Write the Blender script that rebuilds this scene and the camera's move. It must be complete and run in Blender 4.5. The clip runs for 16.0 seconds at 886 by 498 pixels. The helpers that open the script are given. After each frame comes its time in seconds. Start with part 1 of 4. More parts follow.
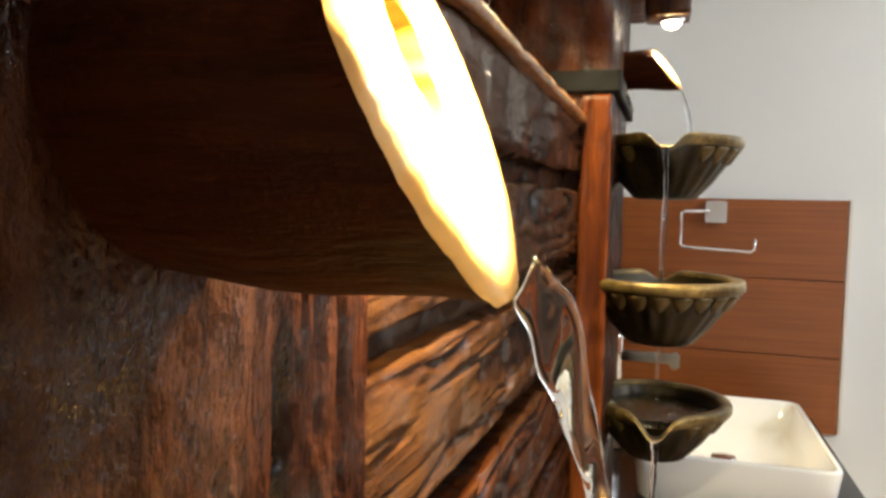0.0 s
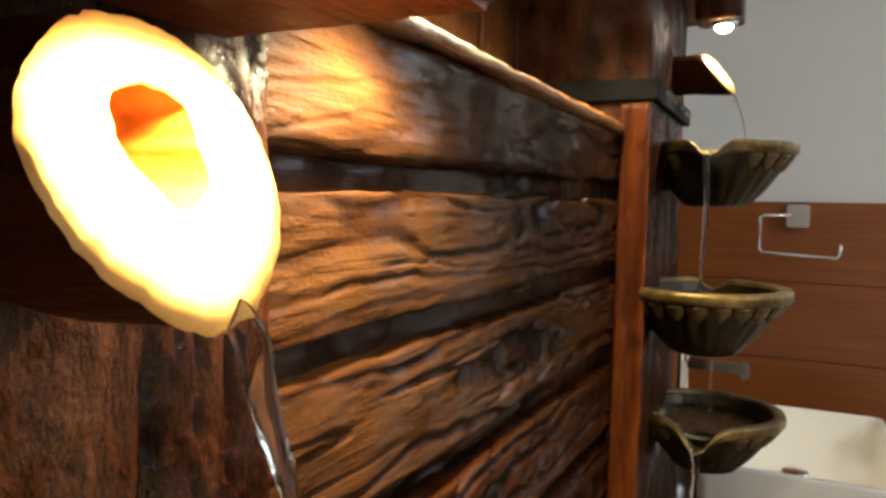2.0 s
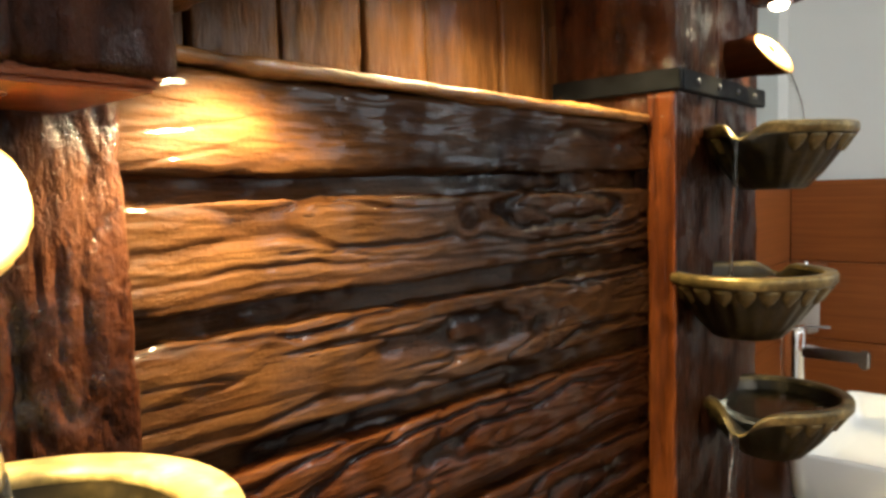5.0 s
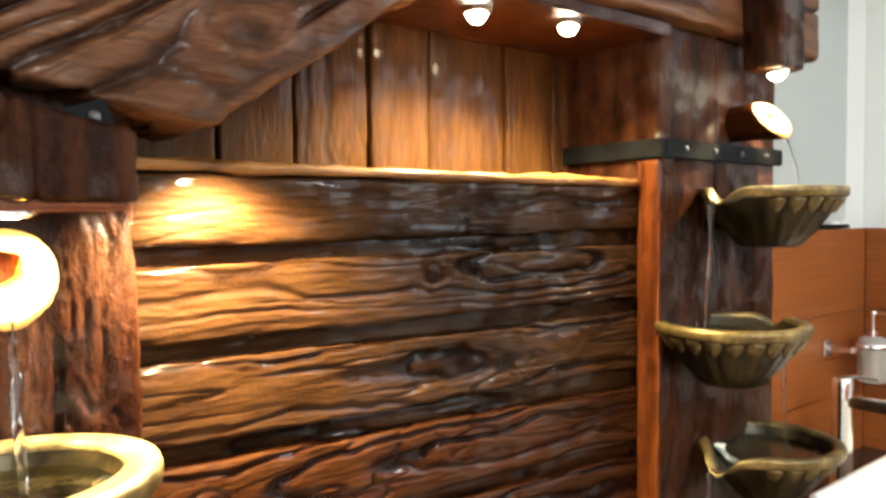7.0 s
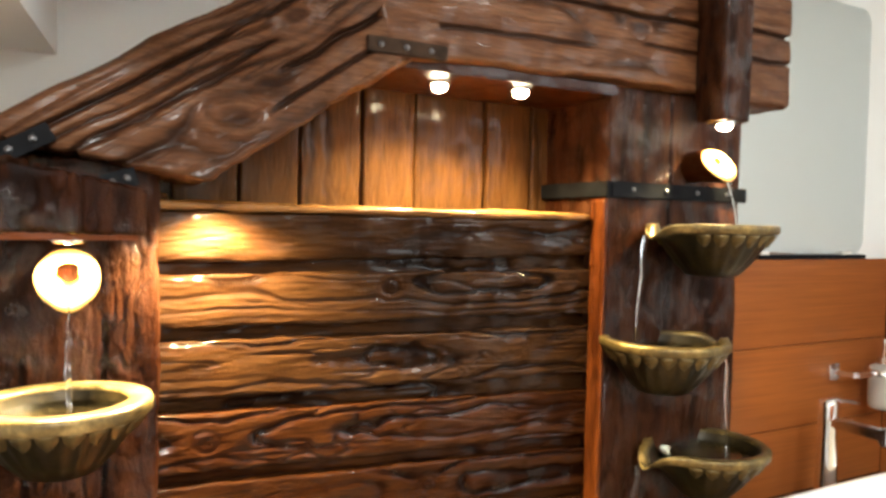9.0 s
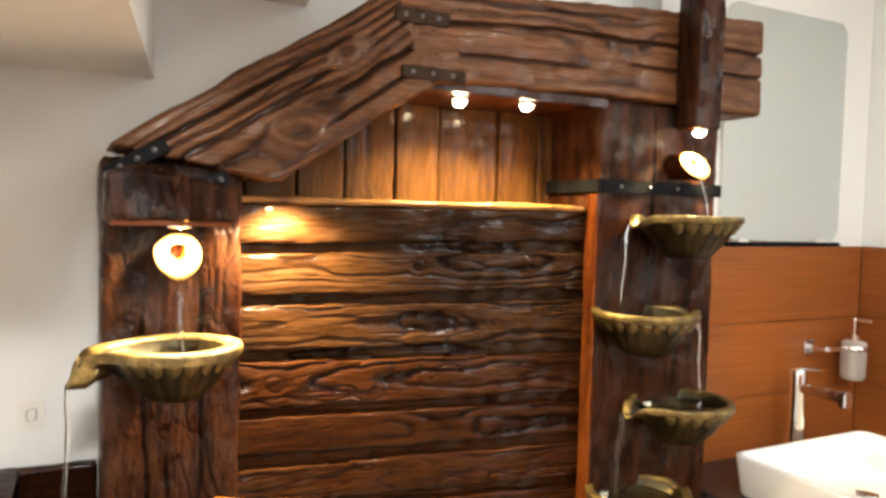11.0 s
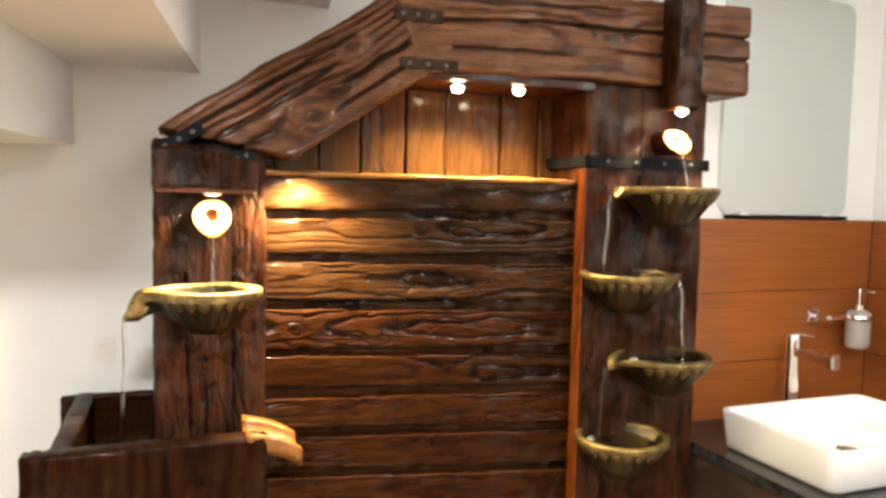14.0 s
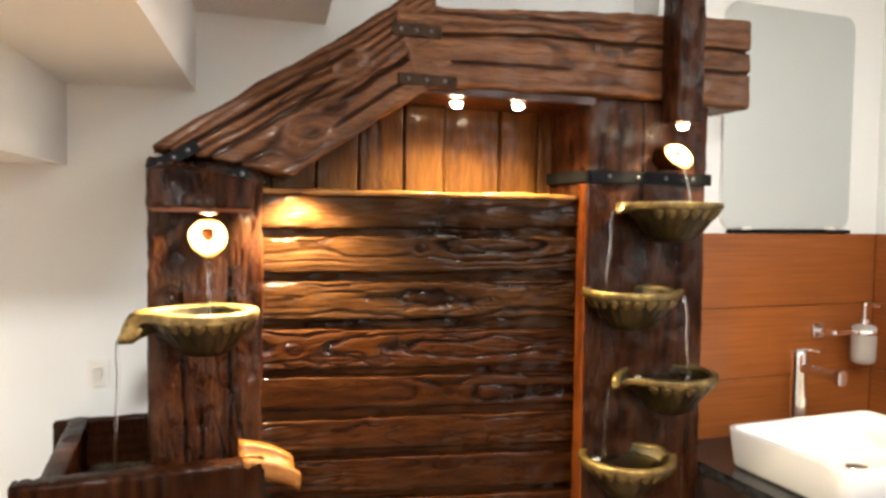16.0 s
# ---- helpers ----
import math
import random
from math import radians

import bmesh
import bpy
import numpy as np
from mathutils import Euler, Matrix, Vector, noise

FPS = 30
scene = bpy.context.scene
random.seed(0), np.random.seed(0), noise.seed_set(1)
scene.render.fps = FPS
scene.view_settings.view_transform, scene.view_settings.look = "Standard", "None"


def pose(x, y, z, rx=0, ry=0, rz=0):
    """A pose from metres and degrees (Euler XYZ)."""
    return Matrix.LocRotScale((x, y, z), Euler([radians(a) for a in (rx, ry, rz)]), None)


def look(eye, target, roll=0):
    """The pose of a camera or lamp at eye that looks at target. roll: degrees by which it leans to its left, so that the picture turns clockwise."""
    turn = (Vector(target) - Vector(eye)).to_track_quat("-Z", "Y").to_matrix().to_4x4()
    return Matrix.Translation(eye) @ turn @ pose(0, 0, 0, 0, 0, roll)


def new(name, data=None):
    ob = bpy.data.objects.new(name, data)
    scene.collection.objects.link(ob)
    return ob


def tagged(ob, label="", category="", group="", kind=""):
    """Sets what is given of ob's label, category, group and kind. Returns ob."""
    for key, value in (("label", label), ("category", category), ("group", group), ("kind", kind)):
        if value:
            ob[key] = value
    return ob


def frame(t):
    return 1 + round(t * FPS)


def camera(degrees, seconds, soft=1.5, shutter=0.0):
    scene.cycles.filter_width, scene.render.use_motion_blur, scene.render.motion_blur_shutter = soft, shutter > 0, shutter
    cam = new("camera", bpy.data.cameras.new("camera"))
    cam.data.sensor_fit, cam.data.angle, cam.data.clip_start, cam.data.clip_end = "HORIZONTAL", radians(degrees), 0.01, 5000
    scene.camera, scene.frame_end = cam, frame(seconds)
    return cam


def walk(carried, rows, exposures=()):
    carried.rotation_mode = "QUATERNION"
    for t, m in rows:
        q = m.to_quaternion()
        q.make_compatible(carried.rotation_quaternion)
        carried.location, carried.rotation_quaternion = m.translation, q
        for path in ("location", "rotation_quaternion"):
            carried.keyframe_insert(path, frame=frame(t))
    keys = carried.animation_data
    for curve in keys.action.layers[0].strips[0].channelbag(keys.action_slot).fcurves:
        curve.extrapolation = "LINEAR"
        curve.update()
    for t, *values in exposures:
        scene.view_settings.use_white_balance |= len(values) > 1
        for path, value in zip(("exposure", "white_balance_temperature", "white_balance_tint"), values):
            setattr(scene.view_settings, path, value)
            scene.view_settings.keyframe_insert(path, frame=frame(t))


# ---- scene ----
# Plan units are laid out from the fountain; SCALE turns them into metres, LIFT sets the floor at zero.
SCALE, LIFT = 0.85, 0.14


def P(p):
    return Vector((p[0] * SCALE, p[1] * SCALE, p[2] * SCALE + LIFT))


cam = camera(63.4, 16.0, soft=3.0)
PATH = [
    (0, (0.013, 0.126, 1.525), (-0.578, 2.032, 1.394), 1.2),
    (0.5, (0.0313, 0.1313, 1.525), (-0.632, 2.013, 1.388), 1.2),
    (1, (0.0536, 0.1368, 1.526), (-0.689, 1.988, 1.378), 1.6),
    (1.5, (0.0847, 0.1265, 1.534), (-0.717, 1.955, 1.399), 1.4),
    (2, (0.1192, 0.1262, 1.541), (-0.727, 1.933, 1.406), 1.0),
    (2.5, (0.1539, 0.1285, 1.539), (-0.734, 1.916, 1.403), 0.3),
    (3, (0.1987, 0.1374, 1.539), (-0.782, 1.875, 1.398), -0.3),
    (3.5, (0.2585, 0.1336, 1.538), (-0.808, 1.822, 1.432), -1.5),
    (6, (0.54, 0.194, 1.564), (-0.916, 1.554, 1.389), -0.2),
    (6.5, (0.628, 0.203, 1.577), (-0.903, 1.484, 1.446), 0.0),
    (7, (0.722, 0.19, 1.598), (-0.848, 1.426, 1.516), -0.6),
    (7.5, (0.797, 0.177, 1.603), (-0.774, 1.412, 1.52), -0.4),
    (8, (0.908, 0.173, 1.615), (-0.705, 1.352, 1.526), -1.0),
    (8.5, (1.001, 0.212, 1.628), (-0.677, 1.299, 1.566), -0.1),
    (9, (1.149, 0.266, 1.643), (-0.611, 1.213, 1.572), 1.2),
    (11.5, (1.486, 0.101, 1.647), (-0.302, 0.992, 1.544), 1.4),
    (12, (1.539, 0.102, 1.645), (-0.228, 1.032, 1.524), 1.8),
    (12.5, (1.605, 0.143, 1.636), (-0.167, 1.063, 1.531), 1.2),
    (13, (1.683, 0.191, 1.628), (-0.141, 1.002, 1.497), 1.8),
    (13.5, (1.736, 0.199, 1.61), (-0.11, 0.959, 1.483), 2.1),
    (14, (1.773, 0.202, 1.608), (-0.097, 0.895, 1.467), 1.2),
    (14.5, (1.761, 0.207, 1.61), (-0.11, 0.901, 1.478), 0.8),
    (15, (1.753, 0.21, 1.606), (-0.121, 0.902, 1.513), 0.6),
    (15.5, (1.75, 0.216, 1.601), (-0.124, 0.91, 1.511), 0.6),
    (16, (1.74, 0.208, 1.61), (-0.132, 0.907, 1.514), 0.7),
]
EXPOSURES = [(0, 0.08, 6050, 8), (1, -0.40, 6050, 8), (2, -0.68, 6050, 8), (2.7, -0.80, 6050, 7), (3.5, -0.68, 6050, 6), (6, 0.38, 5950, 5), (7, 0.70, 5950, 4), (8, 0.72, 6000, 5), (9, 0.68, 6300, 7), (11.5, 0.68, 6600, 10), (16, 0.70, 6550, 10)]
walk(cam, [(t, look(P(eye), P(target), roll)) for t, eye, target, roll in PATH], EXPOSURES)

# ---- world and light ----
world = bpy.data.worlds.new("sky")
world.use_nodes = True
scene.world = world
sky = world.node_tree.nodes.new("ShaderNodeTexSky")
sky.sky_type, sky.sun_disc = "NISHITA", False
sky.sun_elevation, sky.sun_rotation = radians(40), radians(60)
world.node_tree.links.new(sky.outputs[0], world.node_tree.nodes["Background"].inputs[0])
world.node_tree.nodes["Background"].inputs[1].default_value = 0.1

WARM = (1.0, 0.75, 0.35)


def area_lamp(name, eye, target, w, h, watts, color):
    d = bpy.data.lights.new(name, "AREA")
    d.shape, d.size, d.size_y, d.energy, d.color = "RECTANGLE", w * SCALE, h * SCALE, watts, color
    ob = new(name, d)
    ob.matrix_world = look(P(eye), P(target))
    return ob


def spot_lamp(name, eye, target, watts, angle, blend=0.5, radius=0.012, color=WARM):
    d = bpy.data.lights.new(name, "SPOT")
    d.energy, d.spot_size, d.spot_blend, d.shadow_soft_size, d.color = watts, radians(angle), blend, radius, color
    ob = new(name, d)
    ob.matrix_world = look(P(eye), P(target))
    return ob


area_lamp("window_light", (2.00, 2.73, 2.20), (0.80, 0.6, 1.30), 2.0, 0.75, 7, (0.94, 0.98, 1.0))
CEILING_LIGHTS = ((2.70, 0.10, 56), (1.45, 1.85, 6))
for cx, cy, watts in CEILING_LIGHTS:
    area_lamp("ceiling_panel_light", (cx, cy, 2.825), (cx, cy, 0.0), 0.34, 0.34, watts, (1.0, 0.985, 0.94))
spot_lamp("downlight_beam_left", (-0.012, 0.280, 1.598), (-0.004, 0.281, 1.0), 30, 150, 0.5)
spot_lamp("downlight_beam_under", (-0.058, 0.500, 1.668), (-0.120, 0.53, 1.0), 50, 140, 0.8, 0.012, (1.0, 0.80, 0.44))
spot_lamp("downlight_beam_niche_a", (-0.118, 0.948, 1.893), (-0.14, 0.94, 1.0), 36, 146, 1.0)
spot_lamp("downlight_beam_niche_b", (-0.100, 1.122, 1.893), (-0.12, 1.10, 1.0), 26, 140, 1.0)
spot_lamp("downlight_beam_post", (0.016, 1.598, 1.852), (0.006, 1.59, 1.0), 26, 125, 0.9)


# ---- materials ----
class Mat:
    def __init__(self, name):
        self.m = bpy.data.materials.new(name)
        self.m.use_nodes = True
        self.t = self.m.node_tree
        self.b = self.t.nodes["Principled BSDF"]

    def node(self, kind, **kw):
        n = self.t.nodes.new("ShaderNode" + kind)
        for k, v in kw.items():
            if k in n.inputs:
                n.inputs[k].default_value = v
        return n

    def link(self, a, b):
        self.t.links.new(a, b)

    def coords(self, scale=(1, 1, 1)):
        c = self.node("TexCoord")
        mp = self.node("Mapping")
        mp.inputs["Scale"].default_value = scale
        self.link(c.outputs["Object"], mp.inputs["Vector"])
        return mp.outputs[0]

    def noise(self, scale, detail=4.0, vec=None, rough=0.55):
        n = self.node("TexNoise", Scale=scale, Detail=detail, Roughness=rough)
        if vec is not None:
            self.link(vec, n.inputs["Vector"])
        return n.outputs[0]

    def ramp(self, fac, stops):
        r = self.node("ValToRGB")
        e = r.color_ramp.elements
        while len(e) < len(stops):
            e.new(0.5)
        for el, (p, c) in zip(e, stops):
            el.position, el.color = p, (*c, 1)
        self.link(fac, r.inputs[0])
        return r.outputs[0]

    def mix(self, a, b, fac, kind="MIX"):
        n = self.t.nodes.new("ShaderNodeMix")
        n.data_type, n.blend_type = "RGBA", kind
        for sock, v in ((n.inputs[6], a), (n.inputs[7], b), (n.inputs[0], fac)):
            if isinstance(v, (int, float)):
                sock.default_value = v
            elif isinstance(v, tuple):
                sock.default_value = (*v, 1)
            else:
                self.link(v, sock)
        return n.outputs[2]

    def scalar(self, fac, lo, hi):
        n = self.node("MapRange")
        n.inputs["To Min"].default_value, n.inputs["To Max"].default_value = lo, hi
        self.link(fac, n.inputs[0])
        return n.outputs[0]

    def color(self, s):
        if isinstance(s, tuple):
            self.b.inputs["Base Color"].default_value = (*s, 1)
        else:
            self.link(s, self.b.inputs["Base Color"])
        return self

    def put(self, **kw):
        for k, v in kw.items():
            sock = self.b.inputs[k.replace("_", " ")]
            if isinstance(v, (int, float)):
                sock.default_value = v
            else:
                self.link(v, sock)
        return self

    def bump(self, h, strength=0.3, dist=0.002, prev=None):
        n = self.node("Bump", Strength=strength, Distance=dist)
        self.link(h, n.inputs["Height"])
        if prev is not None:
            self.link(prev, n.inputs["Normal"])
        self.link(n.outputs[0], self.b.inputs["Normal"])
        return n.outputs[0]


def grain_wood(name, dark, mid, light, rough=(0.25, 0.5), coat=0.3, axis="y", wet=0.0, spec=0.18, gloss=0.07):
    """Carved, varnished wood; the mesh carries its year rings in the attribute 'grain'."""
    m = Mat(name)
    at = m.node("Attribute")
    at.attribute_name = "grain"
    sc = {"x": (3, 40, 40), "y": (40, 3, 40), "z": (40, 40, 3)}[axis]
    fibre = m.noise(6, 5, m.coords(sc), 0.65)
    blot = m.noise(5, 3, m.coords())
    rings = m.ramp(at.outputs["Fac"], [(0.0, dark), (0.45, mid), (1.0, light)])
    fib = m.ramp(fibre, [(0.34, (0.32, 0.29, 0.27)), (0.52, (0.95, 0.92, 0.9)), (0.68, (1.4, 1.35, 1.3))])
    c = m.mix(rings, fib, 0.22 if wet > 0.7 else 0.6, "MULTIPLY")
    tone = m.ramp(blot, [(0.3, (0.55, 0.5, 0.5)), (0.7, (1.15, 1.1, 1.05))])
    c = m.mix(c, tone, 0.7, "MULTIPLY")
    if wet > 0.7:
        drip = m.noise(1.0, 5, m.coords((30, 30, 8)), 0.65)
        c = m.mix(c, m.ramp(drip, [(0.36, (0.16, 0.14, 0.14)), (0.47, (0.85, 0.82, 0.8)), (0.66, (1.2, 1.25, 1.3))]), 0.75, "MULTIPLY")
        lime = m.noise(1.0, 5, m.coords((11, 11, 7)), 0.65)
        c = m.mix(c, m.ramp(lime, [(0.42, (0.8, 0.75, 0.72)), (0.62, (1.35, 1.6, 1.9))]), 0.7, "MULTIPLY")
    info = m.node("ObjectInfo")
    rnd = m.ramp(info.outputs["Random"], [(0.0, (0.85, 0.82, 0.8)), (1.0, (1.15, 1.1, 1.05))])
    c = m.mix(c, rnd, 0.6, "MULTIPLY")
    m.color(c)
    patch = m.noise(14, 4, m.coords())
    m.put(Roughness=m.scalar(patch, *rough), Coat_Weight=coat, Coat_Roughness=gloss, Specular_IOR_Level=spec)
    chisel = m.noise(1.0, 5, m.coords({"x": (9, 34, 34), "y": (34, 9, 34), "z": (34, 34, 9)}[axis]), 0.62)
    facets = m.ramp(chisel, [(0.34, (0, 0, 0)), (0.42, (0.55, 0.55, 0.55)), (0.56, (0.75, 0.75, 0.75)), (0.62, (1, 1, 1))])
    b0 = m.bump(facets, 0.6, 0.004)
    b1 = m.bump(fibre, 0.25 if wet > 0.7 else 0.7, 0.0022, b0)
    m.bump(m.noise(260, 4, m.coords(), 0.6), 0.5, 0.0014, b1)
    if wet:
        # the water film lies smoother than the wood and breaks up into beads
        body = m.b.inputs["Normal"].links[0].from_socket
        if wet > 0.7:
            body = m.bump(m.noise(75, 6, m.coords((1, 1, 0.7)), 0.6), 0.9, 0.007, body)
        w0 = m.bump(facets, 0.2 * wet, 0.003)
        w1 = m.bump(m.noise(120, 3, m.coords((1, 1, 0.55))), 0.6 * wet, 0.0016 if wet < 0.7 else 0.0040, w0)
        if wet > 0.7:
            w1 = m.bump(m.noise(330, 3, m.coords()), 0.9, 0.0018, w1)
        m.link(w1, m.b.inputs["Coat Normal"])
        m.link(body, m.b.inputs["Normal"])
        film = m.ramp(m.noise(24, 4, m.coords()), [(0.44, (0.15 * coat,) * 3), (0.56, (coat,) * 3)])
        m.link(film, m.b.inputs["Coat Weight"])
    return m.m


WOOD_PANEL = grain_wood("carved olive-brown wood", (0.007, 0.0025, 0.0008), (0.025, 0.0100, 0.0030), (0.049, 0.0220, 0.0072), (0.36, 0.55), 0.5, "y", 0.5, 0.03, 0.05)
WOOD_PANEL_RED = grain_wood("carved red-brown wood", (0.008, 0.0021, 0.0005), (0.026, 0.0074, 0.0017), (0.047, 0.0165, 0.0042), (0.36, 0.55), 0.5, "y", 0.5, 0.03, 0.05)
WOOD_BEAM = grain_wood("weathered wood beam", (0.034, 0.0142, 0.0068), (0.110, 0.0475, 0.0210), (0.175, 0.0850, 0.0410), (0.40, 0.62), 0.40, "y", 0.5, 0.10, 0.2)
WOOD_POST = grain_wood("wet wood post", (0.009, 0.0023, 0.0008), (0.031, 0.0092, 0.0032), (0.064, 0.0225, 0.0085), (0.28, 0.48), 0.62, "z", 1.0, 0.03, 0.04)
WOOD_TROUGH = grain_wood("dark wet trough wood", (0.008, 0.0024, 0.0009), (0.022, 0.0066, 0.0022), (0.040, 0.0140, 0.0050), (0.3, 0.5), 0.35, "z", 0.6, 0.03)
# Base colour far paler than the planks: it paints the wet edge's lamp glint.
WOOD_LEDGE_GLINT = grain_wood("wet ledge wood with painted glint", (0.10, 0.042, 0.010), (0.24, 0.110, 0.026), (0.36, 0.180, 0.048), (0.2, 0.4), 0.8, "y", 0.3, 0.2)
WOOD_BACK = grain_wood("niche board wood", (0.030, 0.0128, 0.0034), (0.058, 0.0260, 0.0072), (0.084, 0.0395, 0.0120), (0.32, 0.55), 0.25, "z", 0.4, 0.06)
WOOD_BARK = grain_wood("dark log bark", (0.014, 0.0034, 0.0007), (0.034, 0.0085, 0.0014), (0.060, 0.0160, 0.0028), (0.45, 0.65), 0.03, "x", 0.4, 0.06)


# Orange bounce off the lit log end is put into this base colour.
VARNISH_BOUNCE = grain_wood("varnished wood with painted orange bounce", (0.18, 0.047, 0.009), (0.27, 0.076, 0.014), (0.34, 0.105, 0.022), (0.3, 0.5), 0.4, "y", 0.2, 0.15)

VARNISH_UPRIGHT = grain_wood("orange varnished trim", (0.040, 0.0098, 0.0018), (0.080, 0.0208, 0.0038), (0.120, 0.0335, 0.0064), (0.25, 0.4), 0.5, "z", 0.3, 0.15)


def plain(name, color, rough, metal=0.0, spread=0.12, scale=8, bump=0.0, fine=60, **more):
    m = Mat(name)
    n = m.noise(scale, 5, m.coords())
    lo = tuple(c * (1 - spread) for c in color)
    hi = tuple(min(1, c * (1 + spread)) for c in color)
    m.color(m.ramp(n, [(0.3, lo), (0.7, hi)]))
    m.put(Roughness=m.scalar(m.noise(fine, 3, m.coords()), rough * 0.8, min(1, rough * 1.2)), Metallic=metal, **more)
    if bump:
        m.bump(m.noise(fine, 4, m.coords()), bump, 0.001)
    return m.m


PAINT = plain("white wall paint", (0.78, 0.80, 0.79), 0.6, 0, 0.02, 2, 0.12, 180)
CEIL = plain("white ceiling paint", (0.80, 0.79, 0.77), 0.7, 0, 0.02, 2, 0.08, 150)
FLOOR = plain("sand floor tile", (0.40, 0.29, 0.20), 0.35, 0, 0.1, 4)
CERAMIC = plain("white glazed ceramic", (0.86, 0.86, 0.84), 0.1, 0, 0.01, 3, Coat_Weight=0.5)
CHROME = plain("polished chrome", (0.84, 0.84, 0.86), 0.16, 1.0, 0.02)
IRON = plain("dark forged iron", (0.006, 0.0065, 0.008), 0.5, 0.0, 0.4, 30, 0.5, 90, Specular_IOR_Level=0.06)
RUST = plain("brown rusted iron", (0.030, 0.017, 0.010), 0.6, 0.0, 0.5, 40, 0.5, 90, Specular_IOR_Level=0.1)
BOLT = plain("worn steel bolt", (0.15, 0.15, 0.155), 0.35, 0.9, 0.3, 60)
BOTTLE = plain("frosted glass bottle", (0.62, 0.58, 0.54), 0.22, 0, 0.05, 20, Transmission_Weight=0.45)
SWITCH = plain("white plastic plate", (0.78, 0.77, 0.72), 0.35, 0, 0.02)
TRIMM = plain("pale tile edge profile", (0.72, 0.66, 0.58), 0.4, 0, 0.06)
WET_DARK = plain("dark wet trough bottom", (0.03, 0.016, 0.01), 0.2, 0, 0.4, 20)
CABINET = plain("dark laminate cabinet", (0.05, 0.03, 0.022), 0.4, 0, 0.2)


def granite():
    m = Mat("black speckled granite")
    v = m.node("TexVoronoi", Scale=260.0)
    m.link(m.coords(), v.inputs["Vector"])
    sp = m.ramp(v.outputs["Distance"], [(0.0, (0.16, 0.16, 0.17)), (0.25, (0.022, 0.022, 0.024)), (1.0, (0.012, 0.012, 0.013))])
    m.color(m.mix(sp, m.ramp(m.noise(25, 4, m.coords()), [(0.35, (0.5, 0.5, 0.5)), (0.7, (1.6, 1.6, 1.6))]), 1.0, "MULTIPLY"))
    m.put(Roughness=0.14)
    return m.m


def brass(name, lo, mid, hi, metal=(0.35, 0.85)):
    m = Mat(name)
    n = m.noise(22, 6, m.coords())
    f = m.noise(140, 4, m.coords())
    c = m.ramp(n, [(0.30, lo), (0.52, mid), (0.75, hi)])
    m.color(m.mix(c, m.ramp(f, [(0.35, (0.6, 0.62, 0.55)), (0.65, (1.15, 1.12, 1.0))]), 0.8, "MULTIPLY"))
    m.put(Metallic=m.scalar(n, *metal), Roughness=m.scalar(f, 0.25, 0.5))
    m.bump(f, 0.3, 0.001)
    return m.m


def tile_wood():
    m = Mat("wood-look wall tile")
    fine = m.noise(3, 2, m.coords((0.8, 0.8, 60)), 0.5)
    wide = m.noise(3, 3, m.coords((1.2, 1.2, 14)))
    a = m.ramp(fine, [(0.3, (0.235, 0.070, 0.0155)), (0.7, (0.31, 0.098, 0.023))])
    m.color(m.mix(a, m.ramp(wide, [(0.3, (0.84, 0.82, 0.8)), (0.7, (1.14, 1.12, 1.1))]), 0.9, "MULTIPLY"))
    m.put(Roughness=0.3)
    return m.m


def end_wood(name, lo, hi):
    m = Mat(name)
    n = m.noise(60, 5, m.coords())
    m.color(m.ramp(n, [(0.3, lo), (0.7, hi)]))
    m.put(Roughness=0.3, Coat_Weight=0.5, Coat_Roughness=0.08, Subsurface_Weight=0.0)
    m.bump(n, 0.4, 0.001)
    return m.m


def clear(name, ior, color=(1, 1, 1), rough=0.0, bump=0.0):
    m = Mat(name)
    m.color(color).put(Roughness=rough, IOR=ior, Transmission_Weight=1.0)
    if bump:
        m.bump(m.noise(55, 3, m.coords((1, 1, 0.35))), bump, 0.004)
    return m.m


def glow(name, color, strength):
    m = Mat(name)
    m.color((0.9, 0.9, 0.9))
    m.b.inputs["Emission Color"].default_value = (*color, 1)
    m.put(Emission_Strength=strength)
    return m.m


GRANITE, TILE = granite(), tile_wood()
END_WOOD = end_wood("pale cut end wood", (0.50, 0.25, 0.06), (0.76, 0.45, 0.13))
HALF_WOOD = end_wood("orange wet log wood", (0.20, 0.068, 0.010), (0.34, 0.13, 0.020))
BORE_WOOD = plain("orange wet wood", (0.34, 0.12, 0.008), 0.45, 0, 0.4, 60, 0.4, 60)
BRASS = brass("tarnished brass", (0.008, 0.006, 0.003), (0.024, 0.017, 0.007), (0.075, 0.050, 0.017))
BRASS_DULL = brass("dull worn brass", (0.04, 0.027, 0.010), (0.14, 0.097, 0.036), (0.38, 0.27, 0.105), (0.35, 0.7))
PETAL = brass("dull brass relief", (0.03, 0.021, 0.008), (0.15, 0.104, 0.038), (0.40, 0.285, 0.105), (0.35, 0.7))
# Paler rim brass for the left bowl: the lamp's brightness is in the colour.
BRASS_RIM_LIT = brass("worn brass with painted lamp light", (0.055, 0.036, 0.014), (0.22, 0.150, 0.056), (0.62, 0.45, 0.19), (0.2, 0.5))
WATER = clear("running water", 1.33, (0.97, 0.98, 0.97), 0.02, 0.5)
POOL = clear("still dark water", 1.33, (0.80, 0.76, 0.55), 0.02, 0.25)
GLASS = clear("window glass", 1.45)
GLOW = glow("lit downlight lens", (1.0, 0.78, 0.48), 60)
mm = Mat("silvered mirror")
mm.color((0.72, 0.77, 0.78)).put(Metallic=1.0, Roughness=0.015)
MIRROR = mm.m
GROUT = plain("tile joint grout", (0.06, 0.03, 0.02), 0.8)

# ---- mesh helpers ----


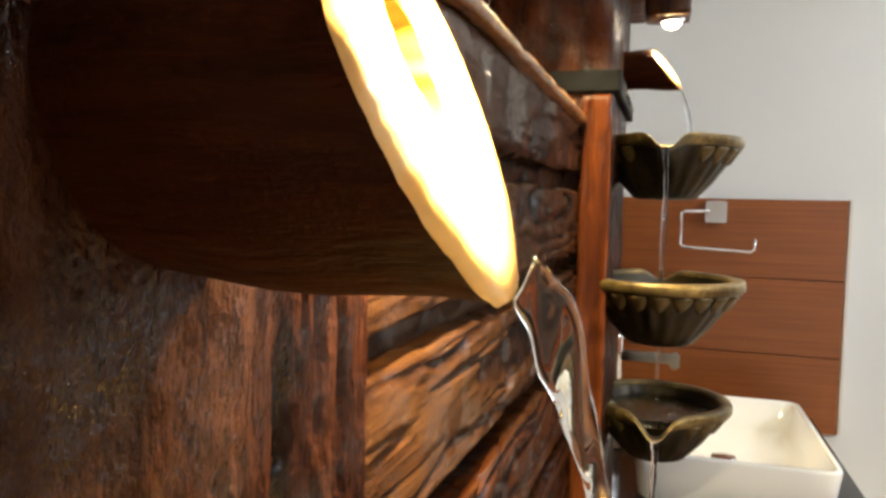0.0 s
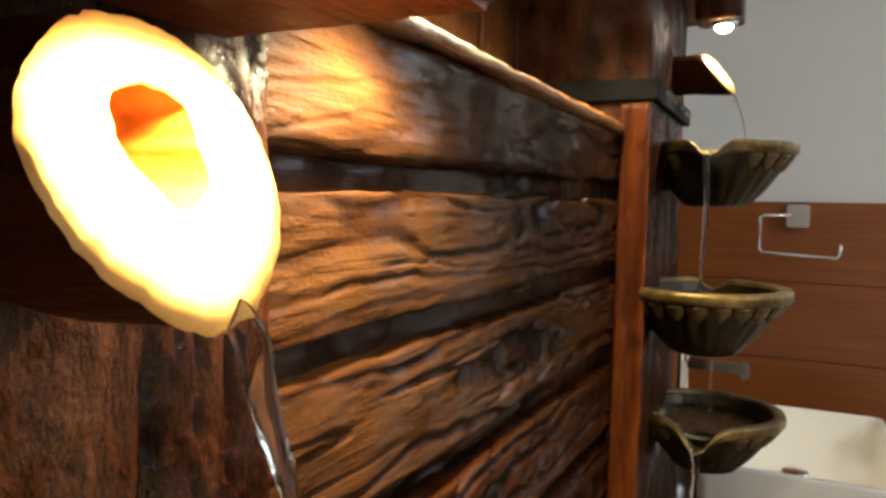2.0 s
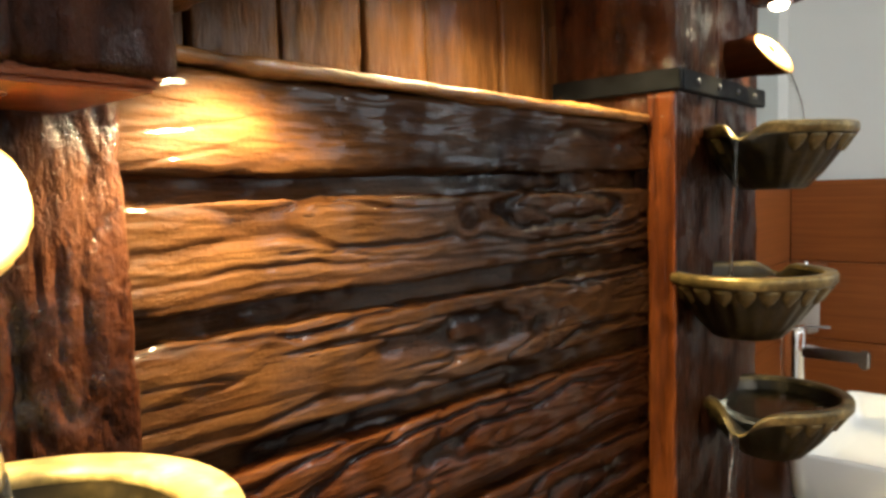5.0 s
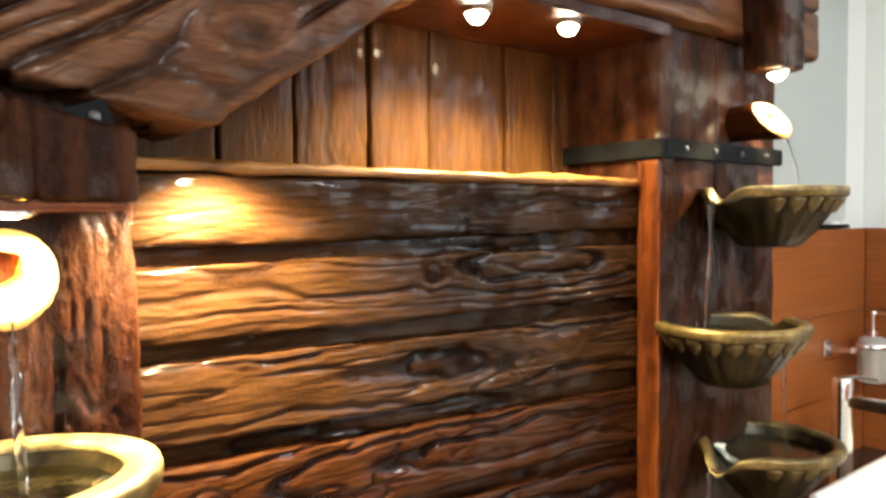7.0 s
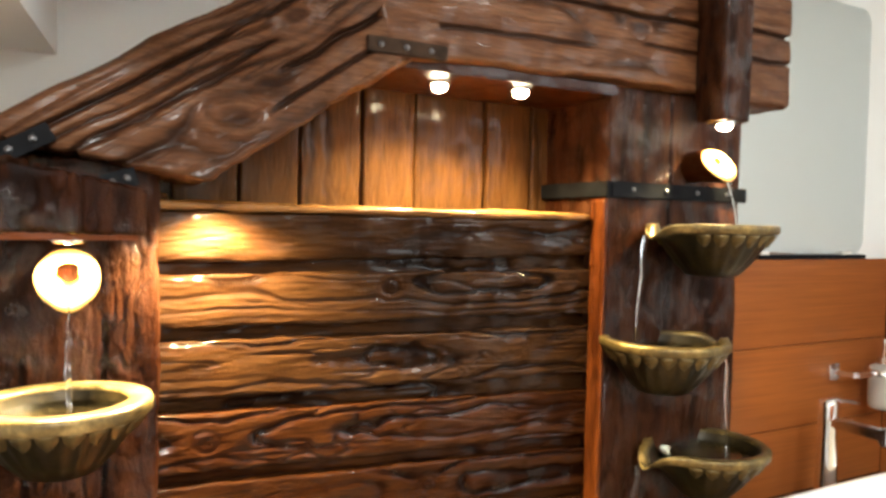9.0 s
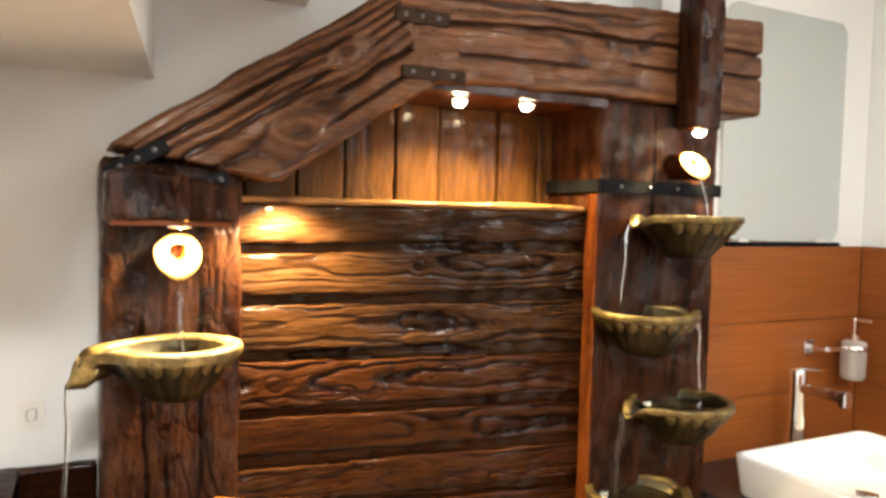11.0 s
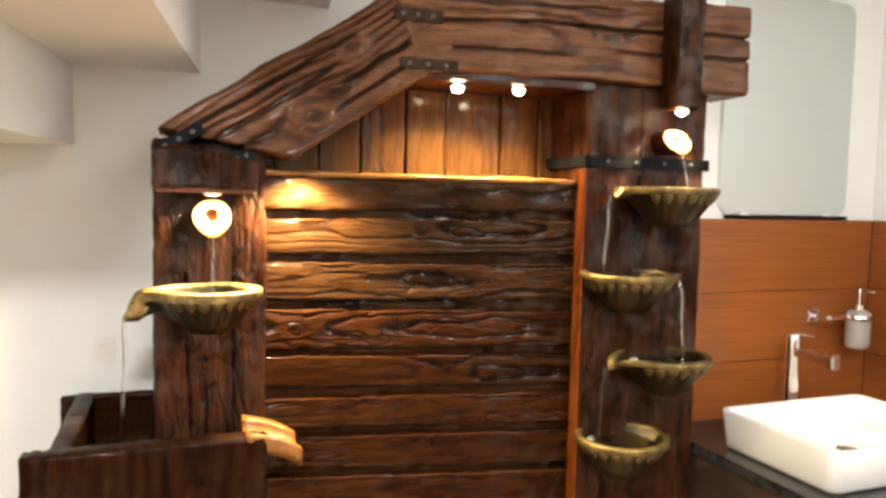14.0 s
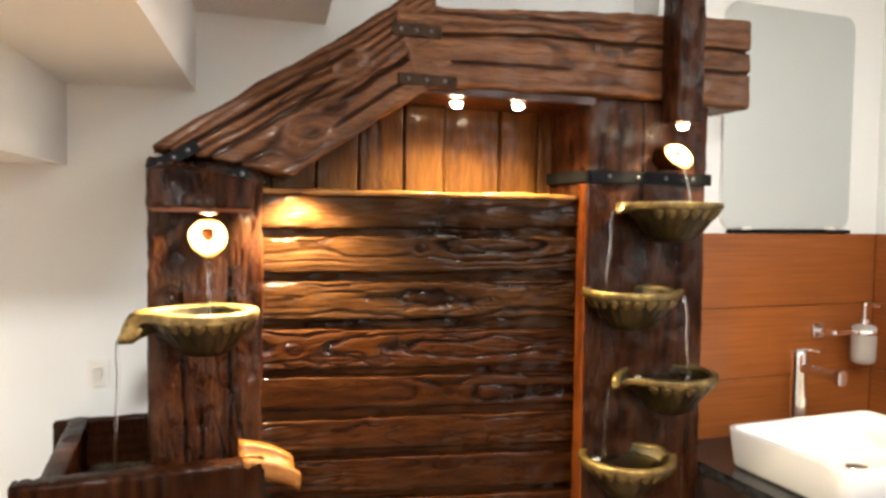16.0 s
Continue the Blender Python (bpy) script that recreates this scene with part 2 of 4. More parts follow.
def mesh(name, verts, faces, mat, smooth=False, grain=None):
    me = bpy.data.meshes.new(name)
    me.from_pydata([tuple(v) for v in verts], [], [tuple(f) for f in faces])
    if grain is not None:
        at = me.attributes.new("grain", "FLOAT", "POINT")
        at.data.foreach_set("value", np.asarray(grain, dtype=np.float32))
    me.materials.append(mat)
    if smooth:
        me.polygons.foreach_set("use_smooth", [True] * len(me.polygons))
    bm = bmesh.new()
    bm.from_mesh(me)
    bmesh.ops.recalc_face_normals(bm, faces=bm.faces)
    bm.to_mesh(me)
    bm.free()
    return me


def thing(name, base, label, category, group="", kind=""):
    """An Empty at a thing's base, in plan units."""
    ob = new(name)
    ob.location = P(base)
    return tagged(ob, label, category, group, kind)


def origin(ob):
    v = Vector((0, 0, 0))
    while ob is not None:
        v = v + ob.location
        ob = ob.parent
    return v


def part(name, geo, mat, parent=None, label="", smooth=False, grain=None):
    """One mesh object under a thing or part; geo is (verts, faces) in plan units of the place."""
    v, f = geo
    v = np.asarray(v, dtype=float) * SCALE + np.array((0, 0, LIFT))
    if parent is None:
        o = Vector(v.mean(axis=0))
        o.z = v[:, 2].min()
    else:
        o = Vector((v[:, 0].mean(), v[:, 1].mean(), v[:, 2].min()))
    ob = new(name, mesh(name, v - np.array(o), f, mat, smooth, grain))
    if parent is not None:
        ob.parent = parent
        ob.location = o - origin(parent)
    else:
        ob.location = o
    return tagged(ob, label)


def box(x0, x1, y0, y1, z0, z1, r=0.0):
    """A box with bevelled edges of width r."""
    bm = bmesh.new()
    bmesh.ops.create_cube(bm, size=1)
    for v in bm.verts:
        v.co = Vector(((x0 + x1) / 2 + v.co.x * (x1 - x0), (y0 + y1) / 2 + v.co.y * (y1 - y0), (z0 + z1) / 2 + v.co.z * (z1 - z0)))
    if r:
        bmesh.ops.bevel(bm, geom=list(bm.edges), offset=r, segments=2, affect="EDGES")
    bm.verts.index_update()
    g = [tuple(v.co) for v in bm.verts], [[v.index for v in f.verts] for f in bm.faces]
    bm.free()
    return g


def join(*geos):
    v, f = [], []
    for a, b in geos:
        n = len(v)
        v += [tuple(p) for p in a]
        f += [[i + n for i in q] for q in b]
    return v, f


def loft(loops, cap0=True, cap1=True):
    """A skin over closed loops of equal length."""
    n = len(loops[0])
    v = [tuple(p) for lp in loops for p in lp]
    f = []
    for k in range(len(loops) - 1):
        for i in range(n):
            j = (i + 1) % n
            f.append((k * n + i, k * n + j, (k + 1) * n + j, (k + 1) * n + i))
    if cap0:
        f.append(tuple(range(n))[::-1])
    if cap1:
        f.append(tuple((len(loops) - 1) * n + i for i in range(n)))
    return v, f


def tube(points, radii, n=12, squash=1.0):
    """A tube along points, radius by radius."""
    pts = [Vector(p) for p in points]
    loops = []
    side = None
    for i, p in enumerate(pts):
        d = (pts[min(i + 1, len(pts) - 1)] - pts[max(i - 1, 0)]).normalized()
        if side is None:
            side = d.cross(Vector((0.13, 0.31, 0.94)) if abs(d.z) < 0.9 else Vector((1, 0.1, 0))).normalized()
        side = (side - d * side.dot(d)).normalized()
        up = d.cross(side)
        r = radii[i] if isinstance(radii, (list, tuple)) else radii
        loops.append([p + side * (r * math.cos(2 * math.pi * k / n)) + up * (r * squash * math.sin(2 * math.pi * k / n)) for k in range(n)])
    return loft(loops)


def rounded(cx, cy, hx, hy, r, z, n=6):
    """A rounded rectangle loop at height z."""
    out = []
    for sx, sy, a0 in ((1, 1, 0), (-1, 1, 90), (-1, -1, 180), (1, -1, 270)):
        for k in range(n + 1):
            a = radians(a0 + 90 * k / n)
            out.append((cx + sx * (hx - r) + r * math.cos(a), cy + sy * (hy - r) + r * math.sin(a), z))
    return out


def hash3(i, j, k):
    n = (i.astype(np.int64) * 374761393 + j.astype(np.int64) * 668265263 + k.astype(np.int64) * 2147483647) & 0x7FFFFFFF
    n = ((n ^ (n >> 13)) * 1274126177) & 0x7FFFFFFF
    return ((n ^ (n >> 16)) & 0xFFFF) / 65535.0


def vnoise(x, y, z):
    """Smooth value noise, -1 to 1."""
    i, j, k = np.floor(x), np.floor(y), np.floor(z)
    fx, fy, fz = x - i, y - j, z - k
    fx, fy, fz = (f * f * (3 - 2 * f) for f in (fx, fy, fz))
    tot = 0
    for a in (0, 1):
        for b in (0, 1):
            for c in (0, 1):
                w = (fx if a else 1 - fx) * (fy if b else 1 - fy) * (fz if c else 1 - fz)
                tot = tot + w * hash3(i + a, j + b, k + c)
    return tot * 2 - 1


def wood_block(L, H, D, seed, ring=0.018, amp=0.004, cell=(0.008, 0.004), round_r=0.006, knots=(), shear=(0.0, 0.0), bend=None, wave=0.5, edge=0.003, axis_off=None, cover=0.45, carve=0.0, cracks=()):
    """A carved timber: grain along u (0..L), h across (-H/2..H/2), d out of its face (-D..0). Returns local verts, faces, grain."""
    nu, nh, nd = max(2, int(L / cell[0])), max(2, int(H / cell[1])), max(2, int(D / max(cell[1] * 2, 0.012)))
    us, hs, ds = np.linspace(0, L, nu + 1), np.linspace(-H / 2, H / 2, nh + 1), np.linspace(-D, 0, nd + 1)
    V, F, base = [], [], 0

    def sheet(A, B, make, flip):
        nonlocal base
        a, b = np.meshgrid(A, B, indexing="ij")
        V.append(make(a.ravel(), b.ravel()))
        na, nb = len(A), len(B)
        idx = base + np.arange(na * nb).reshape(na, nb)
        q = np.stack([idx[:-1, :-1], idx[1:, :-1], idx[1:, 1:], idx[:-1, 1:]], -1).reshape(-1, 4)
        F.append(q[:, ::-1] if flip else q)
        base += na * nb

    one = np.ones_like
    sheet(us, hs, lambda a, b: np.stack([a, b, 0 * one(a)], -1), False)
    sheet(us, hs, lambda a, b: np.stack([a, b, -D * one(a)], -1), True)
    sheet(us, ds, lambda a, b: np.stack([a, H / 2 * one(a), b], -1), True)
    sheet(us, ds, lambda a, b: np.stack([a, -H / 2 * one(a), b], -1), False)
    sheet(hs, ds, lambda a, b: np.stack([0 * one(a), a, b], -1), True)
    sheet(hs, ds, lambda a, b: np.stack([L * one(a), a, b], -1), False)
    V, F = np.concatenate(V), np.concatenate(F)
    key = np.round(V * 1e5).astype(np.int64)
    _, first, inv = np.unique(key, axis=0, return_index=True, return_inverse=True)
    V, F = V[first], inv.reshape(-1)[F]
    u, h, d = V.T
    rng = np.random.RandomState(seed)
    o = rng.uniform(0, 50, 6)
    ah, ad = axis_off if axis_off else (rng.uniform(-0.3, 0.3) * H, -D * rng.uniform(0.6, 1.4) - 0.02)
    rho = np.sqrt((h - ah) ** 2 + (d - ad) ** 2)
    rho = rho + wave * 0.030 * vnoise(u * 2.3 + o[0], h * 6 + o[1], d * 6 + o[2]) + wave * 0.009 * vnoise(u * 8 + o[3], h * 18 + o[4], d * 18) + wave * 0.0035 * vnoise(u * 34 + o[1], h * 40 + o[0], d * 40)
    w = rho / ring
    dark = np.zeros_like(u)
    for ku, kh, kr in knots:
        e = np.sqrt(((u - ku) / 1.35) ** 2 + (h - kh) ** 2)
        b = np.exp(-((e / (1.5 * kr)) ** 4))
        e = e * (1 + 0.10 * vnoise(u * 30 + o[0], h * 30 + o[1], 0 * u))
        near = (e < 1.6 * kr) & (d > -0.3 * D)
        w = w * (1 - b) + b * (np.round(np.median(w[near])) + 0.25 + e / kr * 0.55)
        side = np.exp(-(((u - ku) / (7 * kr)) ** 2)) * np.exp(-(((h - kh) / (4 * kr)) ** 2)) * (1 - b)
        w = w + side * 1.2
        dark = np.maximum(dark, np.clip(1.5 - e / (0.66 * kr), 0, 1))
    s = 0.5 + 0.5 * np.cos(2 * np.pi * w)
    there = np.clip(cover + 1.1 * vnoise(u * 2.6 + o[5], h * 11 + o[0], d * 5), 0.06, 1.0)
    groove = (1 - s) ** 4.5 * there
    chip = np.abs(vnoise(u * 3.0 + o[3], h * 58 + o[4], d * 58))
    groove = np.maximum(groove, np.clip(1 - chip / 0.085, 0, 1) * 0.8 * np.clip(there * 1.3, 0, 1))
    for ku, kh, kr in knots:
        e = np.sqrt(((u - ku) / 1.25) ** 2 + (h - kh) ** 2)
        e = e * (1 + 0.25 * vnoise(u * 20 + o[2], h * 24 + o[3], 0 * u))
        b = np.exp(-((e / (1.9 * kr)) ** 6))
        line = 0.5 * np.exp(-(((e - 1.1 * kr) / (0.25 * kr)) ** 2)) + 0.35 * np.exp(-(((e - 1.7 * kr) / (0.2 * kr)) ** 2))
        groove = groove * (1 - b) + b * line
    lump = vnoise(u * 14 + o[1], h * 34 + o[2], d * 34)
    fine = vnoise(u * 26 + o[1], h * 170 + o[2], d * 170)
    # chisel marks: slanting, broken ridges
    wa = u * 16 + 3.0 * vnoise(u * 5 + o[2], h * 9 + o[3], d * 9)
    ridge = np.abs(vnoise(wa + h * 26 + o[4], h * 44 - u * 7 + o[5], d * 44))
    cut = np.clip(1 - ridge / 0.16, 0, 1) * np.clip(0.5 + 1.2 * vnoise(u * 4 + o[1], h * 8 + o[2], 0 * u), 0, 1)
    groove = np.maximum(groove, carve * cut)
    split = np.zeros_like(u)
    for hc, u0, u1, deep, wide in cracks:
        mid = hc + 0.010 * vnoise(u * 3.2 + o[0], 0 * u + hc * 90, 0 * u) + 0.004 * vnoise(u * 17 + o[1], 0 * u + hc * 70, 0 * u)
        run = np.clip((u - u0) / 0.05, 0, 1) * np.clip((u1 - u) / 0.05, 0, 1) * (d > -0.15 * D)
        split = np.maximum(split, deep * run * np.exp(-(((h - mid) / wide) ** 2)))
    height = -split + amp * (0.3 - groove) + amp * 0.22 * lump + amp * 0.10 * fine - 0.25 * amp * dark
    # rounded, worn edges
    r = round_r
    q = np.stack([np.clip(u, r, L - r), np.clip(h, -H / 2 + r, H / 2 - r), np.clip(d, -D + r, -r)], -1)
    nrm = V - q
    ln = np.linalg.norm(nrm, axis=1, keepdims=True)
    nrm = nrm / np.maximum(ln, 1e-9)
    V = q + nrm * r + nrm * height[:, None]
    u, h, d = V.T
    topw = np.clip(np.abs(h) / (H / 2), 0, 1) ** 6
    h = h + np.sign(h) * topw * edge * (vnoise(u * 11 + o[2], np.sign(h) * 3.3 + 0 * u, 0 * u + o[4]) + 0.5 * vnoise(u * 40 + o[1], np.sign(h) * 5.3 + 0 * u, 0 * u + o[3]))
    t = np.clip(u / L, 0, 1)
    u = u + (shear[0] * (1 - t) + shear[1] * t) * h
    if bend is not None:
        u, h, d = bend(u, h, d)
    tone = 0.5 + 0.5 * vnoise(u * 2.2 + o[0], h * 48 + o[3], d * 48)
    g = np.clip(0.30 + 0.30 * s + 0.40 * tone + 0.10 * lump - 0.55 * groove - 0.35 * dark - np.clip(split / 0.006, 0, 0.7), 0, 1)
    return np.stack([u, h, d], -1), F, g


def wood_part(name, local, origin_at, au, ah, ad, mat, parent=None, label=""):
    """Sets a wood_block into the place: its corner at origin_at, its axes along au, ah, ad."""
    V, F, g = local
    W = np.array(origin_at) + V[:, :1] * np.array(au) + V[:, 1:2] * np.array(ah) + V[:, 2:3] * np.array(ad)
    return part(name, (W, F), mat, parent, label, True, g)


X, Y, Z = (1, 0, 0), (0, 1, 0), (0, 0, 1)
NY = (0, -1, 0)
FLOOR_Z = -LIFT / SCALE

# ---- the room ----


def setting(name, geo, mat, label, category, smooth=False):
    return tagged(part(name, geo, mat, None, "", smooth), label, category, "", "structure")


setting("floor", box(-0.6, 3.7, -1.7, 2.95, FLOOR_Z - 0.1, FLOOR_Z), FLOOR, "plain sand-coloured tiled bathroom floor", "floor")
setting("ceiling", box(-0.6, 3.7, -1.7, 2.95, 2.85, 2.97), CEIL, "flat white painted ceiling", "ceiling")
setting("wall_back", box(-0.58, -0.42, -1.7, 1.72, FLOOR_Z, 2.85), PAINT, "white painted wall behind the wooden fountain", "wall")
setting("wall_back_washstand", box(-0.58, -0.287, 1.722, 2.762, FLOOR_Z, 2.85), PAINT, "white painted wall behind the washstand", "wall")
wx0, wx1, wz0, wz1 = 0.92, 3.08, 1.78, 2.62
setting("wall_washstand_side", box(-0.58, wx0, 2.764, 2.93, FLOOR_Z, 2.85), PAINT, "white painted side wall beside the washstand", "wall")
setting("wall_beyond_window", box(wx1, 3.52, 2.764, 2.93, FLOOR_Z, 2.85), PAINT, "white painted wall beyond the window", "wall")
setting("wall_under_window", box(wx0, wx1, 2.764, 2.93, FLOOR_Z, wz0), PAINT, "white painted wall below the window", "wall")
setting("wall_over_window", box(wx0, wx1, 2.764, 2.93, wz1, 2.85), PAINT, "white painted wall over the window", "wall")
setting("wall_far_side", box(-0.58, 3.52, -1.7, -1.55, FLOOR_Z, 2.85), PAINT, "plain white painted wall closing the room", "wall")
setting("wall_facing_fountain", box(3.52, 3.68, -1.7, 2.93, FLOOR_Z, 2.85), PAINT, "plain white painted wall facing the fountain", "wall")
win = thing("window_1", (2.0, 2.85, wz0), "white framed window in the side wall", "window", "", "structure")
part("window_frame", join(box(wx0, wx0 + 0.05, 2.83, 2.89, wz0, wz1, 0.004), box(wx1 - 0.05, wx1, 2.83, 2.89, wz0, wz1, 0.004), box(wx0 + 0.05, wx1 - 0.05, 2.83, 2.89, wz0, wz0 + 0.05, 0.004), box(wx0 + 0.05, wx1 - 0.05, 2.83, 2.89, wz1 - 0.05, wz1, 0.004)), SWITCH, win)
pane = part("pane", box(wx0 + 0.05, wx1 - 0.05, 2.857, 2.863, wz0 + 0.05, wz1 - 0.05), GLASS, win)
pane.visible_shadow = False

DIFFUSER = glow("lit diffuser", (1.0, 0.985, 0.94), 6.0)


def ceiling_light(cx, cy, a=0.19, b=0.172):
    ob = thing("ceiling_light", (cx, cy, 2.83), "flat square white ceiling light panel, lit", "ceiling light", "ceiling light panels")
    part("frame", join(box(cx - a, cx + a, cy - a, cy - b, 2.832, 2.85, 0.002), box(cx - a, cx + a, cy + b, cy + a, 2.832, 2.85, 0.002), box(cx - a, cx - b, cy - b, cy + b, 2.832, 2.85, 0.002), box(cx + b, cx + a, cy - b, cy + b, 2.832, 2.85, 0.002)), SWITCH, ob)
    part("diffuser", box(cx - b, cx + b, cy - b, cy + b, 2.838, 2.849), DIFFUSER, ob)


for cx, cy, watts in CEILING_LIGHTS:
    ceiling_light(cx, cy)

# Underside of the stair: stepped soffit, its edges a little askew to the wall
SK = -0.13
steps = [(-1.5, -0.40, 1.511), (-0.40, -0.062, 1.73), (-0.062, 0.265, 1.949), (0.265, 0.632, 2.172), (0.632, 0.99, 2.395), (0.99, 1.35, 2.618)]
for y0, y1, z in steps:
    far = 0.85
    xs = (-0.42, far)
    lo = [(xs[0], y0, z), (xs[1], y0 + SK * (xs[1] - xs[0]), z), (xs[1], y1 + SK * (xs[1] - xs[0]), z), (xs[0], y1, z)]
    hi = [(p[0], p[1], min(z + 0.45, 2.848)) for p in lo]
    setting("stair_soffit", loft([lo, hi]), CEIL, "white plastered stepped underside of a staircase", "staircase")

# Tiled wainscot: joint bed behind, each tile a piece of its own
bed_a = setting("tiled_wall_back", box(-0.287, -0.279, 1.74, 2.755, 0.78, 1.553), GROUT, "reddish brown wood-look tiled wall above the counter", "tiled wall")
bed_b = setting("tiled_wall_side", box(-0.279, 0.576, 2.752, 2.764, 0.78, 1.556), GROUT, "reddish brown wood-look tiled wall beside the basin", "tiled wall")
for z0, z1 in ((0.78, 1.034), (1.037, 1.290), (1.293, 1.556)):
    part("tile", box(-0.285, -0.272, 1.74, 2.742, z0, z1, 0.0012), TILE, bed_a)
    part("tile", box(-0.271, 0.578, 2.743, 2.758, z0, z1, 0.0012), TILE, bed_b)
# Out-of-view tiling, added so the glossy wood mirrors less white wall.
bed_c = setting("tiled_wall_unseen", box(3.508, 3.52, -1.55, 2.76, FLOOR_Z, 1.553), GROUT, "reddish brown tiling added out of view to darken reflections", "tiled wall")
for k in range(5):
    for z0, z1 in ((FLOOR_Z, 0.26), (0.263, 0.777), (0.78, 1.034), (1.037, 1.290), (1.293, 1.556)):
        part("tile", box(3.496, 3.508, -1.55 + 0.862 * k, -1.55 + 0.862 * (k + 1) - 0.003, z0, z1, 0.0012), TILE, bed_c)
setting("trim", box(0.579, 0.589, 2.740, 2.764, 0.78, 1.558, 0.002), TRIMM, "pale edge profile where the tiles end", "trim")

# ---- the fountain ----
fountain = thing("wall_fountain", (-0.1, 0.9, FLOOR_Z), "rustic dark brown carved wooden wall fountain with lit niche", "fountain")

PLANKS = [
    (1.657, 1.662, 1.567, 1.575, 0.17, 11), (1.545, 1.549, 1.457, 1.447, 0.035, 12), (1.432, 1.418, 1.336, 1.308, 0.035, 13),
    (1.310, 1.272, 1.207, 1.166, 0.035, 14), (1.185, 1.138, 1.103, 1.046, 0.035, 15), (1.072, 1.022, 0.992, 0.928, 0.035, 16),
    (0.966, 0.902, 0.882, 0.800, 0.035, 17), (0.858, 0.776, 0.770, 0.670, 0.035, 18), (0.746, 0.648, 0.650, 0.540, 0.035, 19),
]
PY0, PY1 = 0.395, 1.352
KNOTS = {12: ((0.445, 0.016, 0.015),), 14: ((0.10, 0.0, 0.018),), 15: ((0.535, 0.0, 0.012),)}
for tl, tr, bl, br, depth, seed in PLANKS:
    L, H = PY1 - PY0, (tl - bl + tr - br) / 2

    def lean(u, h, d, tl=tl, tr=tr, bl=bl, br=br, L=L, H=H):
        t = u / L
        top, bot = tl + (tr - tl) * t, bl + (br - bl) * t
        return u, (top + bot) / 2 + h / H * (top - bot), d

    loc = wood_block(L, H, depth, seed, ring=0.015 if seed % 2 else 0.0125, amp=0.0062 if seed < 15 else 0.0036, cell=(0.005, 0.0021), knots=KNOTS.get(seed, ()), bend=lean, wave=0.5, edge=0.0035, round_r=0.012 if seed == 11 else 0.007, cover=0.5 if seed < 15 else 0.15, carve=(0.3, 0.95, 0.7)[seed % 3])
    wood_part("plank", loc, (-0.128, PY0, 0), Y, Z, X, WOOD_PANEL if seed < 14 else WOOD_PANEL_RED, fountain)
for (_, _, bl, br, _, seed), (tl, tr, _, _, _, _) in zip(PLANKS, PLANKS[1:]):
    L, H = PY1 - PY0, (bl - tl + br - tr) / 2 + 0.012

    def lean(u, h, d, tl=bl + 0.006, tr=br + 0.006, bl=tl - 0.006, br=tr - 0.006, L=L, H=H):
        t = u / L
        top, bot = tl + (tr - tl) * t, bl + (br - bl) * t
        return u, (top + bot) / 2 + h / H * (top - bot), d

    loc = wood_block(L, H, 0.02, seed + 60, ring=0.014, amp=0.004, cell=(0.007, 0.003), bend=lean, round_r=0.002, carve=0.6)
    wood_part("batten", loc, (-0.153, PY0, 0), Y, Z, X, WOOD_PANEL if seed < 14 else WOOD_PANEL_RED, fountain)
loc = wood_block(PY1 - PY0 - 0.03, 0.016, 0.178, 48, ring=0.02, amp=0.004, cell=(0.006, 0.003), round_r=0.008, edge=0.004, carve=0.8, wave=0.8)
wood_part("ledge", loc, (-0.118, PY0 + 0.004, 1.664), Y, Z, X, WOOD_LEDGE_GLINT, fountain, "wet shiny wooden ledge, lamp glint painted pale")
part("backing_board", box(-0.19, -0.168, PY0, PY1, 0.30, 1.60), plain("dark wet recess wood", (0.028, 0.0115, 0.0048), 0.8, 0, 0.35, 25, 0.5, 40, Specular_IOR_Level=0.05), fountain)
part("plinth_panel", box(-0.19, -0.13, PY0, PY1, FLOOR_Z, 0.53, 0.006), CABINET, fountain)

# Vertical boards at the back of the niche
edges = [0.30, 0.455, 0.585, 0.708, 0.846, 0.974, 1.159, 1.290, 1.40]
for n, (a, b) in enumerate(zip(edges, edges[1:])):
    top = min(1.99, 1.663 + 0.70 * (a - 0.445) + 0.13)
    loc = wood_block(top - 1.56, b - a - 0.005, 0.03, 30 + n, ring=0.024, amp=0.0020, cell=(0.008, 0.004), wave=0.9, cover=0.0)
    wood_part("back_board", loc, (-0.306 - 0.004 * (n % 2), (a + b) / 2, 1.56), Z, NY, X, WOOD_BACK, fountain)
part("niche_back", join(box(-0.41, -0.342, 0.28, 1.72, FLOOR_Z, 1.66), box(-0.41, -0.342, 0.72, 1.72, 1.66, 1.94)), CABINET, fountain)
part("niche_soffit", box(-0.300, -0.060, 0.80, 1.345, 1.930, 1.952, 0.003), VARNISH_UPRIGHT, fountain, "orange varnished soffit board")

# Posts
loc = wood_block(1.74 - FLOOR_Z, 0.268, 0.28, 41, ring=0.045, amp=0.007, cover=-0.45, carve=0.55, cracks=((0.06, 0.3, 1.62, 0.004, 0.004), (-0.045, 1.2, 1.66, 0.005, 0.004), (0.01, 0.2, 1.30, 0.004, 0.005)), cell=(0.005, 0.003), round_r=0.012, knots=((1.565, 0.085, 0.022),), wave=1.7)
wood_part("left_post", loc, (-0.107, 0.279, FLOOR_Z), Z, NY, X, WOOD_POST, fountain)
loc = wood_block(1.96 - FLOOR_Z, 0.424, 0.26, 42, ring=0.040, amp=0.006, cover=-0.3, carve=0.5, cracks=((0.03, 1.75, 2.2, 0.008, 0.004),), cell=(0.006, 0.0035), round_r=0.010, knots=((1.665, 0.055, 0.034), (1.655, -0.10, 0.040)), wave=1.1)
wood_part("right_post", loc, (-0.080, 1.551, FLOOR_Z), Z, NY, X, WOOD_POST, fountain)

